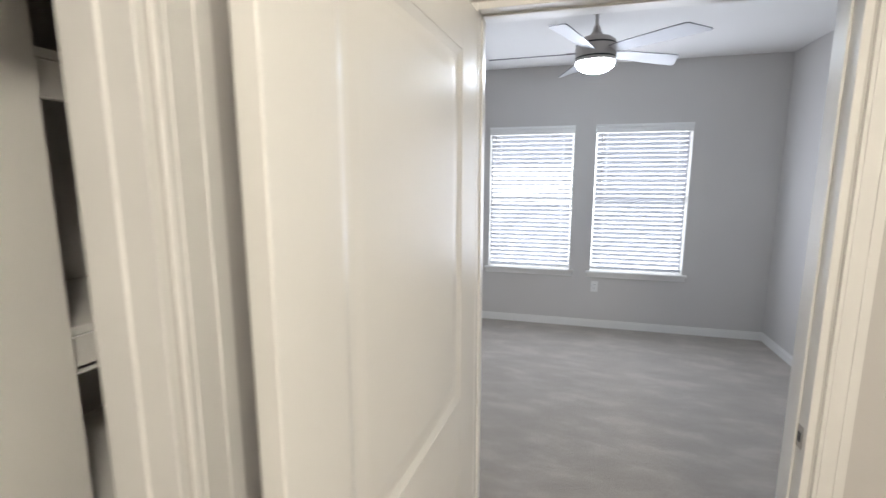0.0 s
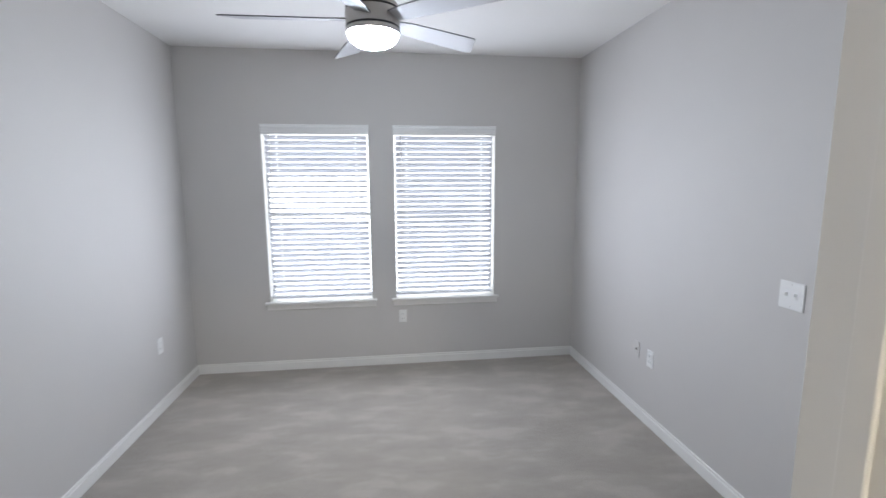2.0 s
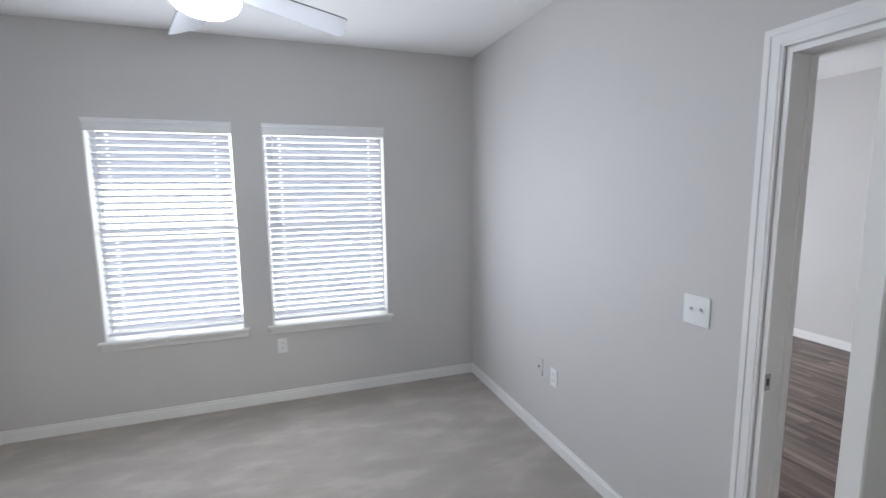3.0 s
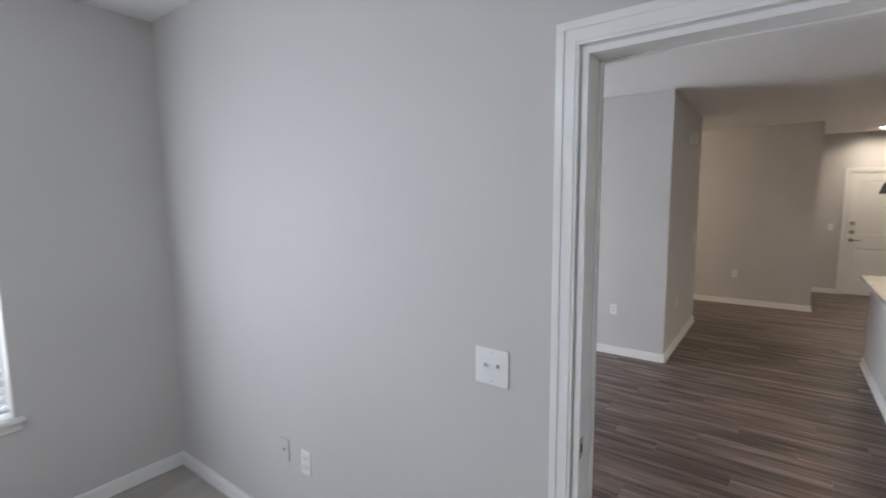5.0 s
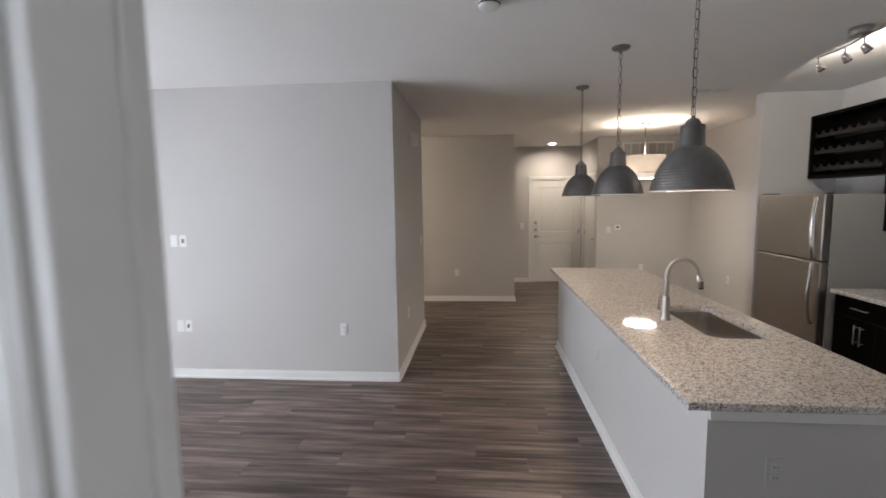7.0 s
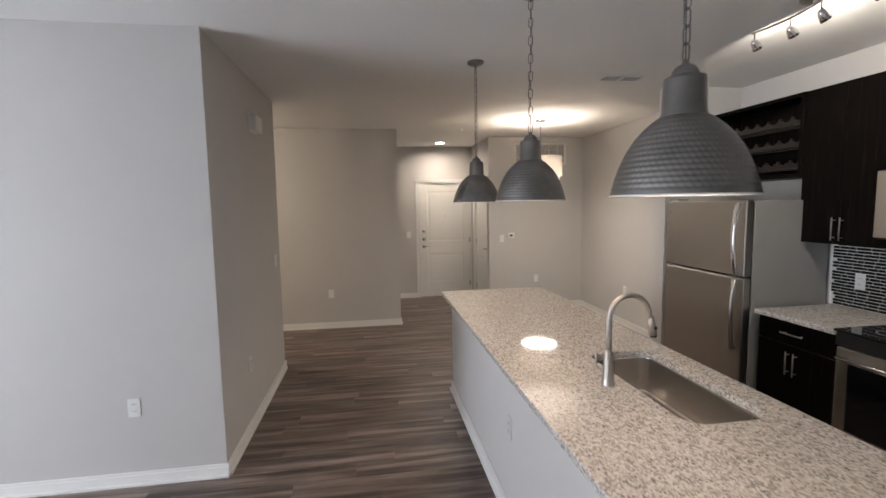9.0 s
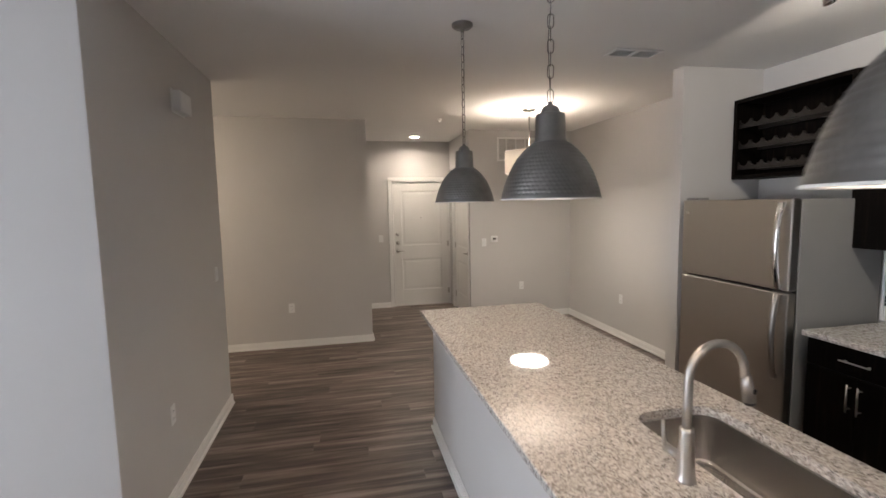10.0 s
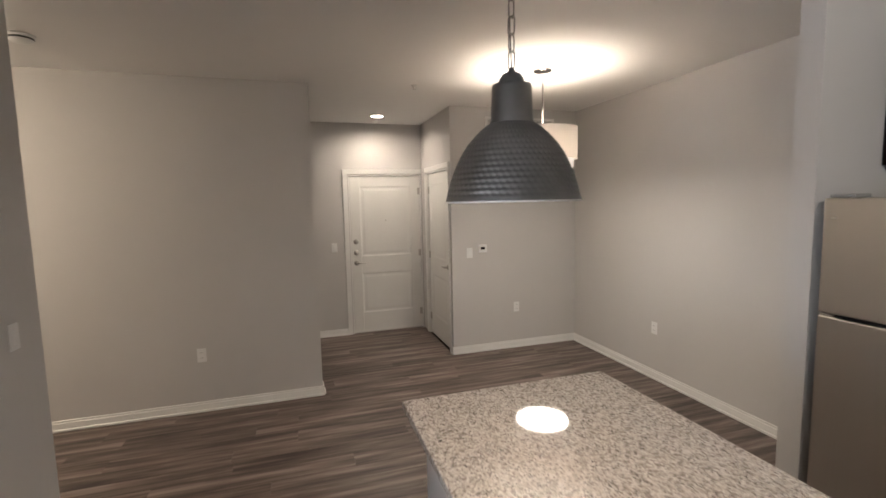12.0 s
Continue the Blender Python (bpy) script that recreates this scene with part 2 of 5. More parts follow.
def box(x0, x1, y0, y1, z0, z1, bevel=0.0, bm=None, seg=1):
    out = bm or bmesh.new()
    sub = bmesh.new()
    bmesh.ops.create_cube(sub, size=1)
    for v in sub.verts:
        v.co = Vector(((x0 + x1) / 2 + v.co.x * (x1 - x0), (y0 + y1) / 2 + v.co.y * (y1 - y0), (z0 + z1) / 2 + v.co.z * (z1 - z0)))
    if bevel:
        bmesh.ops.bevel(sub, geom=sub.edges[:], offset=bevel, segments=seg, affect="EDGES", profile=0.5)
    merge(out, sub)
    return out


def merge(out, sub):
    made = [out.verts.new(v.co) for v in sub.verts]
    sub.verts.index_update()
    for f in sub.faces:
        try:
            out.faces.new([made[v.index] for v in f.verts]).smooth = f.smooth
        except ValueError:
            pass
    sub.free()


def lathe(profile, seg=32, at=(0, 0, 0), bm=None, cap=False):
    """A body of revolution about z from (radius, height) pairs."""
    out = bm or bmesh.new()
    rings = []
    for r, z in profile:
        if r < 1e-5:
            rings.append([out.verts.new((at[0], at[1], at[2] + z))])
        else:
            rings.append([out.verts.new((at[0] + r * math.cos(2 * math.pi * i / seg), at[1] + r * math.sin(2 * math.pi * i / seg), at[2] + z)) for i in range(seg)])
    for a, b in zip(rings, rings[1:]):
        for i in range(seg):
            j = (i + 1) % seg
            if len(a) == 1 and len(b) == 1:
                continue
            if len(a) == 1:
                out.faces.new((a[0], b[i], b[j]))
            elif len(b) == 1:
                out.faces.new((a[i], a[j], b[0]))
            else:
                out.faces.new((a[i], a[j], b[j], b[i]))
    if cap:
        for r in (rings[0], rings[-1]):
            if len(r) > 2:
                out.faces.new(r)
    return out


def tube(points, radius, seg=10, bm=None, closed=False):
    """A round bar along points; radius is a number or one for each point."""
    out = bm or bmesh.new()
    pts = [Vector(p) for p in points]
    n = len(pts)
    radii = radius if isinstance(radius, (list, tuple)) else [radius] * n
    rings, side = [], None
    for i, p in enumerate(pts):
        a, b = pts[(i - 1) % n if closed else max(0, i - 1)], pts[(i + 1) % n if closed else min(n - 1, i + 1)]
        d = (b - a).normalized()
        if side is None:
            side = d.orthogonal().normalized()
        side = (side - d * side.dot(d)).normalized()
        up = d.cross(side)
        rings.append([out.verts.new(p + (side * math.cos(2 * math.pi * k / seg) + up * math.sin(2 * math.pi * k / seg)) * radii[i]) for k in range(seg)])
    pairs = list(zip(rings, rings[1:])) + ([(rings[-1], rings[0])] if closed else [])
    for a, b in pairs:
        for k in range(seg):
            j = (k + 1) % seg
            out.faces.new((a[k], a[j], b[j], b[k]))
    if not closed:
        out.faces.new(rings[0][::-1])
        out.faces.new(rings[-1])
    return out


def rounded_loop(x0, x1, y0, y1, r, n=6):
    pts = []
    for cx, cy, a0 in ((x1 - r, y1 - r, 0), (x0 + r, y1 - r, 90), (x0 + r, y0 + r, 180), (x1 - r, y0 + r, 270)):
        for k in range(n + 1):
            a = radians(a0 + 90 * k / n)
            pts.append((cx + r * math.cos(a), cy + r * math.sin(a)))
    return pts


def wall(name, axis, face0, face1, a0, a1, label, openings=(), top=CEIL):
    """A wall along axis ('x' or 'y'), from face0 to face1 in thickness; openings are (from, to, bottom, top)."""
    bm = bmesh.new()
    cuts = sorted({a0, a1, *[o[0] for o in openings], *[o[1] for o in openings]})
    for u, v in zip(cuts, cuts[1:]):
        gaps = sorted((o[2], o[3]) for o in openings if o[0] <= u and o[1] >= v)
        z = 0.0
        spans = []
        for b, t in gaps:
            if b > z:
                spans.append((z, b))
            z = t
        if z < top:
            spans.append((z, top))
        for b, t in spans:
            box(u, v, face0, face1, b, t, bm=bm) if axis == "x" else box(face0, face1, u, v, b, t, bm=bm)
    bmesh.ops.remove_doubles(bm, verts=bm.verts, dist=1e-5)
    return structure(name, bm, WALL, label, "wall")


def baseboard(axis, face, side, a0, a1, height=0.085, shoe=True):
    """White baseboard on a wall's face; side is +1 or -1, the way that the face looks."""
    bm = bmesh.new()
    rows = [(0.014, 0.0, height - 0.018), (0.009, height - 0.018, height)]
    if shoe:
        rows.append((0.026, 0.0, 0.018))
    for d, z0, z1 in rows:
        lo, hi = sorted((face, face + side * d))
        box(a0, a1, lo, hi, z0, z1, 0.002, bm) if axis == "x" else box(lo, hi, a0, a1, z0, z1, 0.002, bm)
    return structure("baseboard", bm, TRIM, "white painted wooden baseboard along the wall", "baseboard")


def casing(axis, face, side, a0, a1, top, width=0.062, legs=(True, True)):
    """Stepped white casing round a door opening."""
    bm = bmesh.new()

    def bar(u0, u1, z0, z1, d):
        lo, hi = sorted((face, face + side * d))
        box(u0, u1, lo, hi, z0, z1, 0.0, bm) if axis == "x" else box(lo, hi, u0, u1, z0, z1, 0.0, bm)

    w = width
    steps = ((0.0, 0.14, 0.0105), (0.14, 0.66, 0.013), (0.66, 1.0, 0.016))
    for s0, s1, d in steps:
        if legs[0]:
            bar(a0 - 0.006 - w * s1, a0 - 0.006 - w * s0, 0, top + 0.006 + w * s1, d)
        if legs[1]:
            bar(a1 + 0.006 + w * s0, a1 + 0.006 + w * s1, 0, top + 0.006 + w * s1, d)
        bar(a0 - 0.006 - (w * s0 if legs[0] else 0), a1 + 0.006 + (w * s0 if legs[1] else 0), top + 0.006 + w * s0, top + 0.006 + w * s1, d)
    return structure("door_trim", bm, TRIM, "white stepped door casing", "trim")


def jamb(axis, f0, f1, a0, a1, top, stop_at):
    """White lining of a door opening, 18 mm thick inside the wall's hole, with a door stop."""
    bm = bmesh.new()
    f0, f1 = f0 - 0.002, f1 + 0.002
    t = 0.018
    s0, s1 = stop_at
    for u0, u1, z0, z1, p, q in ((a0, a0 + t, 0, top, f0, f1), (a1 - t, a1, 0, top, f0, f1), (a0 + t, a1 - t, top - t, top, f0, f1),
                                 (a0 + t, a0 + t + 0.006, 0, top - t, s0, s1), (a1 - t - 0.006, a1 - t, 0, top - t, s0, s1), (a0 + t, a1 - t, top - t - 0.006, top - t, s0, s1)):
        box(u0, u1, p, q, z0, z1, 0.0015, bm) if axis == "x" else box(p, q, u0, u1, z0, z1, 0.0015, bm)
    return structure("door_jamb", bm, TRIM, "white painted door jamb with a stop", "door frame")


def door_leaf(name, label, width, height, handle_at=None, lever=True, hinges=True, st=0.125, hinge_y=-0.004):
    """A two-panel door: hinge edge at x=0, thickness along y from 0 to 0.035, faces both ways."""
    d = thing(name, label, "door")
    rails = [(0.0, 0.26), (0.79, 1.01), (height - 0.13, height)]
    bm = box(0, st, 0, 0.035, 0, height, 0.002)
    box(width - st, width, 0, 0.035, 0, height, 0.002, bm)
    for z0, z1 in rails:
        box(st, width - st, 0, 0.035, z0, z1, 0.0, bm)
    part("slab", bm, DOORPAINT, d)
    for z0, z1 in ((0.26, 0.79), (1.01, height - 0.13)):
        bm = box(st, width - st, 0.008, 0.027, z0, z1)
        # sloped moulding and raised field on both faces
        for y0, y1, y2 in ((0.0055, 0.001, 0.0035), (0.0295, 0.034, 0.0315)):
            o = [(st, z0), (width - st, z0), (width - st, z1), (st, z1)]
            def ring(inset, y):
                return [bm.verts.new((x + (inset if x == st else -inset), y, z + (inset if z == z0 else -inset))) for x, z in o]
            rings = [ring(0.0, y1), ring(0.020, y0), ring(0.034, y0), ring(0.060, y2)]
            for a, b in zip(rings, rings[1:]):
                for k in range(4):
                    bm.faces.new((a[k], a[(k + 1) % 4], b[(k + 1) % 4], b[k]))
            bm.faces.new(rings[-1])
        part("panel", bm, DOORPAINT, d)
    if hinges:
        for z in (0.22, height / 2, height - 0.2):
            bm = lathe([(0.0, -0.045), (0.007, -0.045), (0.007, 0.045), (0.0, 0.045)], 10, (-0.004, hinge_y, z))
            box(0.0, 0.03, min(0, hinge_y) - 0.0006 if hinge_y < 0 else 0.035, max(0, hinge_y - 0.002), z - 0.044, z + 0.044, 0, bm)
            part("hinge", bm, NICKEL, d, "brushed nickel hinge")
    if handle_at:
        for side in (-1, 1):
            y = 0.0 if side < 0 else 0.035
            x = width - 0.065
            bm = bmesh.new()
            sub = lathe([(0, 0), (0.032, 0), (0.032, 0.006), (0.027, 0.010), (0.012, 0.012), (0.011, 0.045), (0, 0.046)], 24)
            bmesh.ops.transform(sub, matrix=Matrix.Translation((x, y, handle_at)) @ Matrix.Rotation(radians(90 if side < 0 else -90), 4, "X"), verts=sub.verts)
            merge(bm, sub)
            if lever:
                tube([(x, y + side * 0.042, handle_at), (x - 0.04, y + side * 0.046, handle_at), (x - 0.115, y + side * 0.044, handle_at - 0.004)], [0.010, 0.009, 0.007], 10, bm)
            part("handle", bm, NICKEL, d, "brushed nickel lever handle", True)
    return d


def strike(place, turn):
    s = thing("strike_plate", "brushed nickel strike plate on the white jamb", "strike plate")
    bm = box(-0.014, 0.014, 0, 0.002, -0.030, 0.030, 0.0006)
    part("plate", bm, NICKEL, s)
    part("latch_hole", box(-0.007, 0.007, 0.002, 0.0032, -0.013, 0.013, 0.0005), SLOT, s, "dark latch hole")
    s.matrix_basis = pose(*place, 0, 0, turn)
    return s


# ---------------------------------------------------------------- structure: walls
DA = (-0.313, 0.580, 2.07)   # passage door: x from, x to, height
DB = (1.600, 2.494, 2.085)   # bedroom to living door: y from, y to, height
WL, WR, WZ = (-0.875, 0.011), (0.214, 1.115), (0.61, 2.135)

ground = bmesh.new()
bmesh.ops.create_grid(ground, x_segments=4, y_segments=4, size=400)
bmesh.ops.translate(ground, verts=ground.verts, vec=(0, 0, -0.25))
structure("ground", ground, GROUND, "pale paving outside the building", "ground")
backdrop = bmesh.new()
bmesh.ops.create_grid(backdrop, x_segments=1, y_segments=1, size=14)
bmesh.ops.transform(backdrop, matrix=pose(1, 9.0, 13.7, 90, 0, 0), verts=backdrop.verts)
structure("backdrop", backdrop, G_HAZE, "bright hazy daylight beyond the windows", "backdrop")
structure("floor_slab", box(-1.9, 11.3, -1.9, 7.0, -0.24, -0.008), GROUT, "dark subfloor under the planks", "floor")
structure("floor_carpet", box(-1.515, 1.90, 1.40, 5.06, -0.006, 0.008), CARPET, "pale grey-beige cut pile carpet with vacuum streaks", "carpet")
structure("floor_hall", box(-1.5, 1.88, -1.4, 1.40, -0.006, 0.004), CARPET, "pale grey-beige carpet in the passage", "carpet")
CAN = (10.42, 0.823, 0.070)   # the recessed light's place and radius


def ceiling_slab(x0, x1, y0, y1, hole):
    """The ceiling with a round hole; its upper face stays closed."""
    bm = bmesh.new()
    low = [bm.verts.new((x, y, CEIL)) for x, y in ((x0, y0), (x1, y0), (x1, y1), (x0, y1))]
    top = [bm.verts.new((v.co.x, v.co.y, CEIL + 0.2)) for v in low]
    bm.faces.new(top)
    for k in range(4):
        bm.faces.new((low[k], low[(k + 1) % 4], top[(k + 1) % 4], top[k]))
    ring, cap = [[bm.verts.new((hole[0] + hole[2] * math.cos(2 * math.pi * k / 40), hole[1] + hole[2] * math.sin(2 * math.pi * k / 40), z)) for k in range(40)] for z in (CEIL, CEIL + 0.09)]
    for k in range(40):
        bm.faces.new((ring[k], ring[(k + 1) % 40], cap[(k + 1) % 40], cap[k]))
    bm.faces.new(cap)
    edges = [bm.edges.get((low[k], low[(k + 1) % 4])) for k in range(4)] + [bm.edges.get((ring[k], ring[(k + 1) % 40])) for k in range(40)]
    bmesh.ops.triangle_fill(bm, use_beauty=True, use_dissolve=False, edges=edges)
    return bm


structure("ceiling", ceiling_slab(-1.9, 11.3, -1.9, 7.0, CAN), CEILING, "flat white painted ceiling", "ceiling")

wall("wall_bedroom_north", "x", 5.06, 5.24, -1.64, 1.88, "light grey painted bedroom wall with two windows", [(*WL, *WZ), (*WR, *WZ)])
wall("wall_bedroom_west", "y", -1.64, -1.515, 1.33, 5.06, "light grey painted bedroom wall")
wall("wall_bedroom_east", "y", 1.88, 2.0, -1.47, 6.60, "light grey painted wall with a doorway", [(DB[0], DB[1], 0, DB[2])])
wall("wall_bedroom_south", "x", 1.33, 1.445, -1.515, 1.88, "light grey painted wall with a doorway", [(DA[0], DA[1], 0, DA[2])])
wall("wall_hall_west", "y", -0.68, -0.56, -1.40, 1.33, "unseen passage wall added to close the room with a closet opening", [(-0.22, 0.544, 0, 2.07)])
# south and west boundary walls, added to stop light leaking in
wall("wall_hall_south", "x", -1.52, -1.40, -1.64, 1.88, "unseen passage wall added to close the room")
wall("wall_closet_west", "y", -1.64, -1.52, -1.40, 1.33, "pale painted closet wall")
wall("wall_living_north", "x", 6.60, 6.72, 1.88, 7.55, "light grey painted living room wall with a wide patio window", [(2.6, 5.0, 0.1, 2.25)])
wall("wall_tv", "y", 5.616, 5.736, 2.935, 6.60, "light grey painted living room wall")
wall("wall_block_south", "x", 2.935, 3.055, 5.736, 7.55, "light grey painted wall of the projecting block")
wall("wall_block_east", "y", 7.43, 7.55, 3.055, 6.60, "light grey painted wall of the side passage")
# unseen, added to close the side passage
wall("wall_passage_north", "x", 5.30, 5.42, 7.55, 9.204, "unseen end wall added to close the side passage")
wall("wall_dining_west", "y", 9.084, 9.204, 1.622, 5.30, "light grey painted wall beside the entry")
wall("wall_entry_north", "x", 2.60, 2.72, 9.204, 10.925, "light grey painted entry wall")
wall("wall_entry", "y", 10.925, 11.045, 0.048, 2.72, "light grey painted wall with the entry door", [(0.178, 1.142, 0, 2.085)])
wall("wall_entry_closet", "x", 0.048, 0.168, 9.689, 10.925, "light grey painted wall with a closet door", [(9.80, 10.66, 0, 2.085)])
wall("wall_thermostat", "y", 9.689, 9.809, -1.51, 0.048, "light grey painted dining wall with an air grille")
wall("wall_dining_south", "x", -1.51, -1.39, 6.72, 9.689, "light grey painted dining wall")
wall("wall_fridge_wing", "y", 6.60, 6.72, -1.59, -0.72, "pale painted wing wall beside the refrigerator")
wall("wall_kitchen_back", "x", -1.59, -1.47, 2.0, 6.60, "pale painted kitchen wall")
# unseen walls added behind the closed doors
wall("wall_closet_back", "x", -0.90, -0.78, 9.809, 11.045, "plain wall inside the entry closet")
wall("wall_closet_side", "y", 10.925, 11.045, -0.78, 0.048, "plain wall inside the entry closet")
structure("wall_corridor", box(11.6, 11.7, -0.5, 2.8, 0, CEIL), WALL, "plain corridor wall beyond the entry door", "wall")

# baseboards
for axis, face, side, a0, a1 in (("x", 5.06, -1, -1.515, 1.88), ("y", -1.515, 1, 1.445, 5.06), ("y", 1.88, -1, DB[1] + 0.07, 5.06), ("y", 1.88, -1, 1.445, DB[0] - 0.07),
                                 ("x", 1.445, 1, -1.515, DA[0]), ("x", 1.445, 1, DA[1], 1.88)):
    baseboard(axis, face, side, a0, a1, 0.092, False)
for axis, face, side, a0, a1 in (("y", 5.616, -1, 2.935 - 0.014, 6.60), ("x", 2.935, -1, 5.616, 7.55), ("y", 7.55, 1, 2.935 - 0.014, 5.30), ("y", 9.084, -1, 1.622 - 0.014, 5.30),
                                 ("x", 1.622, -1, 9.084, 9.204), ("y", 9.204, 1, 1.622, 2.60), ("y", 10.925, -1, 1.21, 2.60), ("y", 9.689, -1, -1.39, 0.168 + 0.014),
                                 ("x", 0.168, 1, 9.689, 9.73), ("x", -1.39, 1, 6.72, 9.689), ("y", 6.72, 1, -1.39, -0.72 + 0.014), ("x", -0.72, 1, 6.60, 6.72),
                                 ("y", 2.0, 1, 2.56, 6.60), ("y", 2.0, 1, -1.47, 1.60), ("x", 1.33, -1, 0.64, 1.88), ("x", 6.60, -1, 2.0, 2.6)):
    baseboard(axis, face, side, a0, a1)

# door linings
jamb("x", 1.33, 1.445, DA[0], DA[1], DA[2], (1.372, 1.40))
casing("x", 1.33, -1, DA[0], DA[1], DA[2])
casing("x", 1.445, 1, DA[0], DA[1], DA[2])
jamb("y", 1.88, 2.0, DB[0], DB[1], DB[2], (1.960, 1.990))
casing("y", 1.88, -1, DB[0], DB[1], DB[2])
casing("y", 2.0, 1, DB[0], DB[1], DB[2])
jamb("y", 10.925, 11.045, 0.178, 1.142, 2.085, (10.98, 11.01))
casing("y", 10.925, -1, 0.178, 1.142, 2.085, 0.058, (False, True))
jamb("x", 0.048, 0.168, 9.80, 10.66, 2.085, (0.09, 0.12))
casing("x", 0.168, 1, 9.80, 10.66, 2.085, 0.056)
jamb("y", -0.68, -0.56, -0.22, 0.544, 2.07, (-0.64, -0.61))
casing("y", -0.56, 1, -0.22, 0.544, 2.07, 0.088)

# doors
leaf = door_leaf("door_1", "white two-panel door swung open against the passage wall", 0.858, 2.035, 0.95, st=0.145)
leaf.matrix_basis = pose(-0.296, 1.330, 0.012, 0, 0, -90 - 3.5) @ Matrix.Translation((0, -0.035, 0))
leaf = door_leaf("door_2", "white two-panel bedroom door standing open into the room", 0.855, 2.05, 0.95)
leaf.matrix_basis = pose(1.885, 1.624, 0.012, 0, 0, 167.8)
entry = door_leaf("door_3", "closed white two-panel entry door with two deadbolts", 0.922, 2.052, None, hinge_y=0.039)
entry.matrix_basis = pose(10.975, 0.199, 0.012, 0, 0, 90)
closet = door_leaf("door_4", "closed white two-panel closet door", 0.818, 2.052, 0.95)
closet.matrix_basis = pose(10.639, 0.150, 0.012, 0, 0, 180)


def entry_lock():
    """Lever, two deadbolts and the door viewer of the entry door, in its own frame."""
    def put(name, sub, at, label):
        bmesh.ops.transform(sub, matrix=Matrix.Rotation(radians(-90), 4, "X"), verts=sub.verts)
        bmesh.ops.translate(sub, verts=sub.verts, vec=at)
        return part(name, sub, NICKEL, entry, label, True)
    x = 0.864
    for z in (1.208, 1.062):
        put("deadbolt", lathe([(0, 0), (0.034, 0), (0.034, 0.008), (0.026, 0.016), (0.014, 0.018), (0.014, 0.030), (0, 0.030)], 24), (x, 0.035, z), "brushed nickel deadbolt")
    lever = lathe([(0, 0), (0.033, 0), (0.033, 0.007), (0.012, 0.012), (0.011, 0.045), (0, 0.046)], 24)
    put("handle", lever, (x, 0.035, 0.928), "brushed nickel lever handle")
    part("lever", tube([(x, 0.078, 0.928), (x - 0.04, 0.082, 0.928), (x - 0.12, 0.079, 0.924)], [0.010, 0.009, 0.007], 10), NICKEL, entry, "brushed nickel lever handle", True)
    put("door_viewer", lathe([(0, 0), (0.010, 0), (0.010, 0.003), (0.006, 0.004), (0, 0.003)], 16), (0.466, 0.035, 1.475), "small dark door viewer")


entry_lock()
structure("threshold", box(10.93, 11.04, 0.2, 1.12, 0.0, 0.014, 0.004), NICKEL, "metal threshold under the entry door", "threshold")
structure("threshold", box(1.89, 1.955, DB[0] + 0.02, DB[1] - 0.02, 0.0, 0.012, 0.004), GROUT, "dark strip between carpet and planks", "threshold")
strike((0.562, 1.358, 0.948), 90)
strike((1.860 + 0.03, DB[1] - 0.018, 0.973), 180)


# ---------------------------------------------------------------- windows and blinds
def window(name, x0, x1):
    z0, z1 = WZ
    w = thing(name, "white vinyl double-hung window behind a lowered blind", "window", ((x0 + x1) / 2, 5.2, z0), kind="structure")
    bm = bmesh.new()
    for a, b, c, d in ((x0, x0 + 0.014, z0, z1), (x1 - 0.014, x1, z0, z1), (x0 + 0.014, x1 - 0.014, z0, z0 + 0.03), (x0 + 0.014, x1 - 0.014, z1 - 0.03, z1)):
        box(a, b, 5.185, 5.238, c, d, 0.003, bm)
    part("window_frame", bm, VINYL, w)
    # white boards added so that the reveal's sides look sunlit
    for a, b in ((x0, x0 + 0.004), (x1 - 0.004, x1)):
        part("reveal_brightener", box(a, b, 5.062, 5.185, z0 + 0.018, z1), TRIM, w)
    mid = (z0 + z1) / 2
    part("meeting_rail", box(x0 + 0.014, x1 - 0.014, 5.19, 5.225, mid - 0.009, mid + 0.009, 0.003), VINYL, w)
    for c, d in ((z0 + 0.03, mid - 0.009), (mid + 0.009, z1 - 0.03)):
        p = part("pane", box(x0 + 0.015, x1 - 0.015, 5.206, 5.210, c, d), GLASS, w)
        p.visible_shadow = False
    bm = box(x0 - 0.037, x1 + 0.037, 5.018, 5.062, z0 - 0.004, z0 + 0.018, 0.005, seg=2)
    box(x0 + 0.001, x1 - 0.001, 5.062, 5.186, z0 + 0.001, z0 + 0.018, 0, bm)
    box(x0 - 0.026, x1 + 0.026, 5.046, 5.0595, z0 - 0.052, z0 - 0.004, 0.003, bm)
    part("window_sill", bm, TRIM, w, "white painted sill with an apron")
    return w


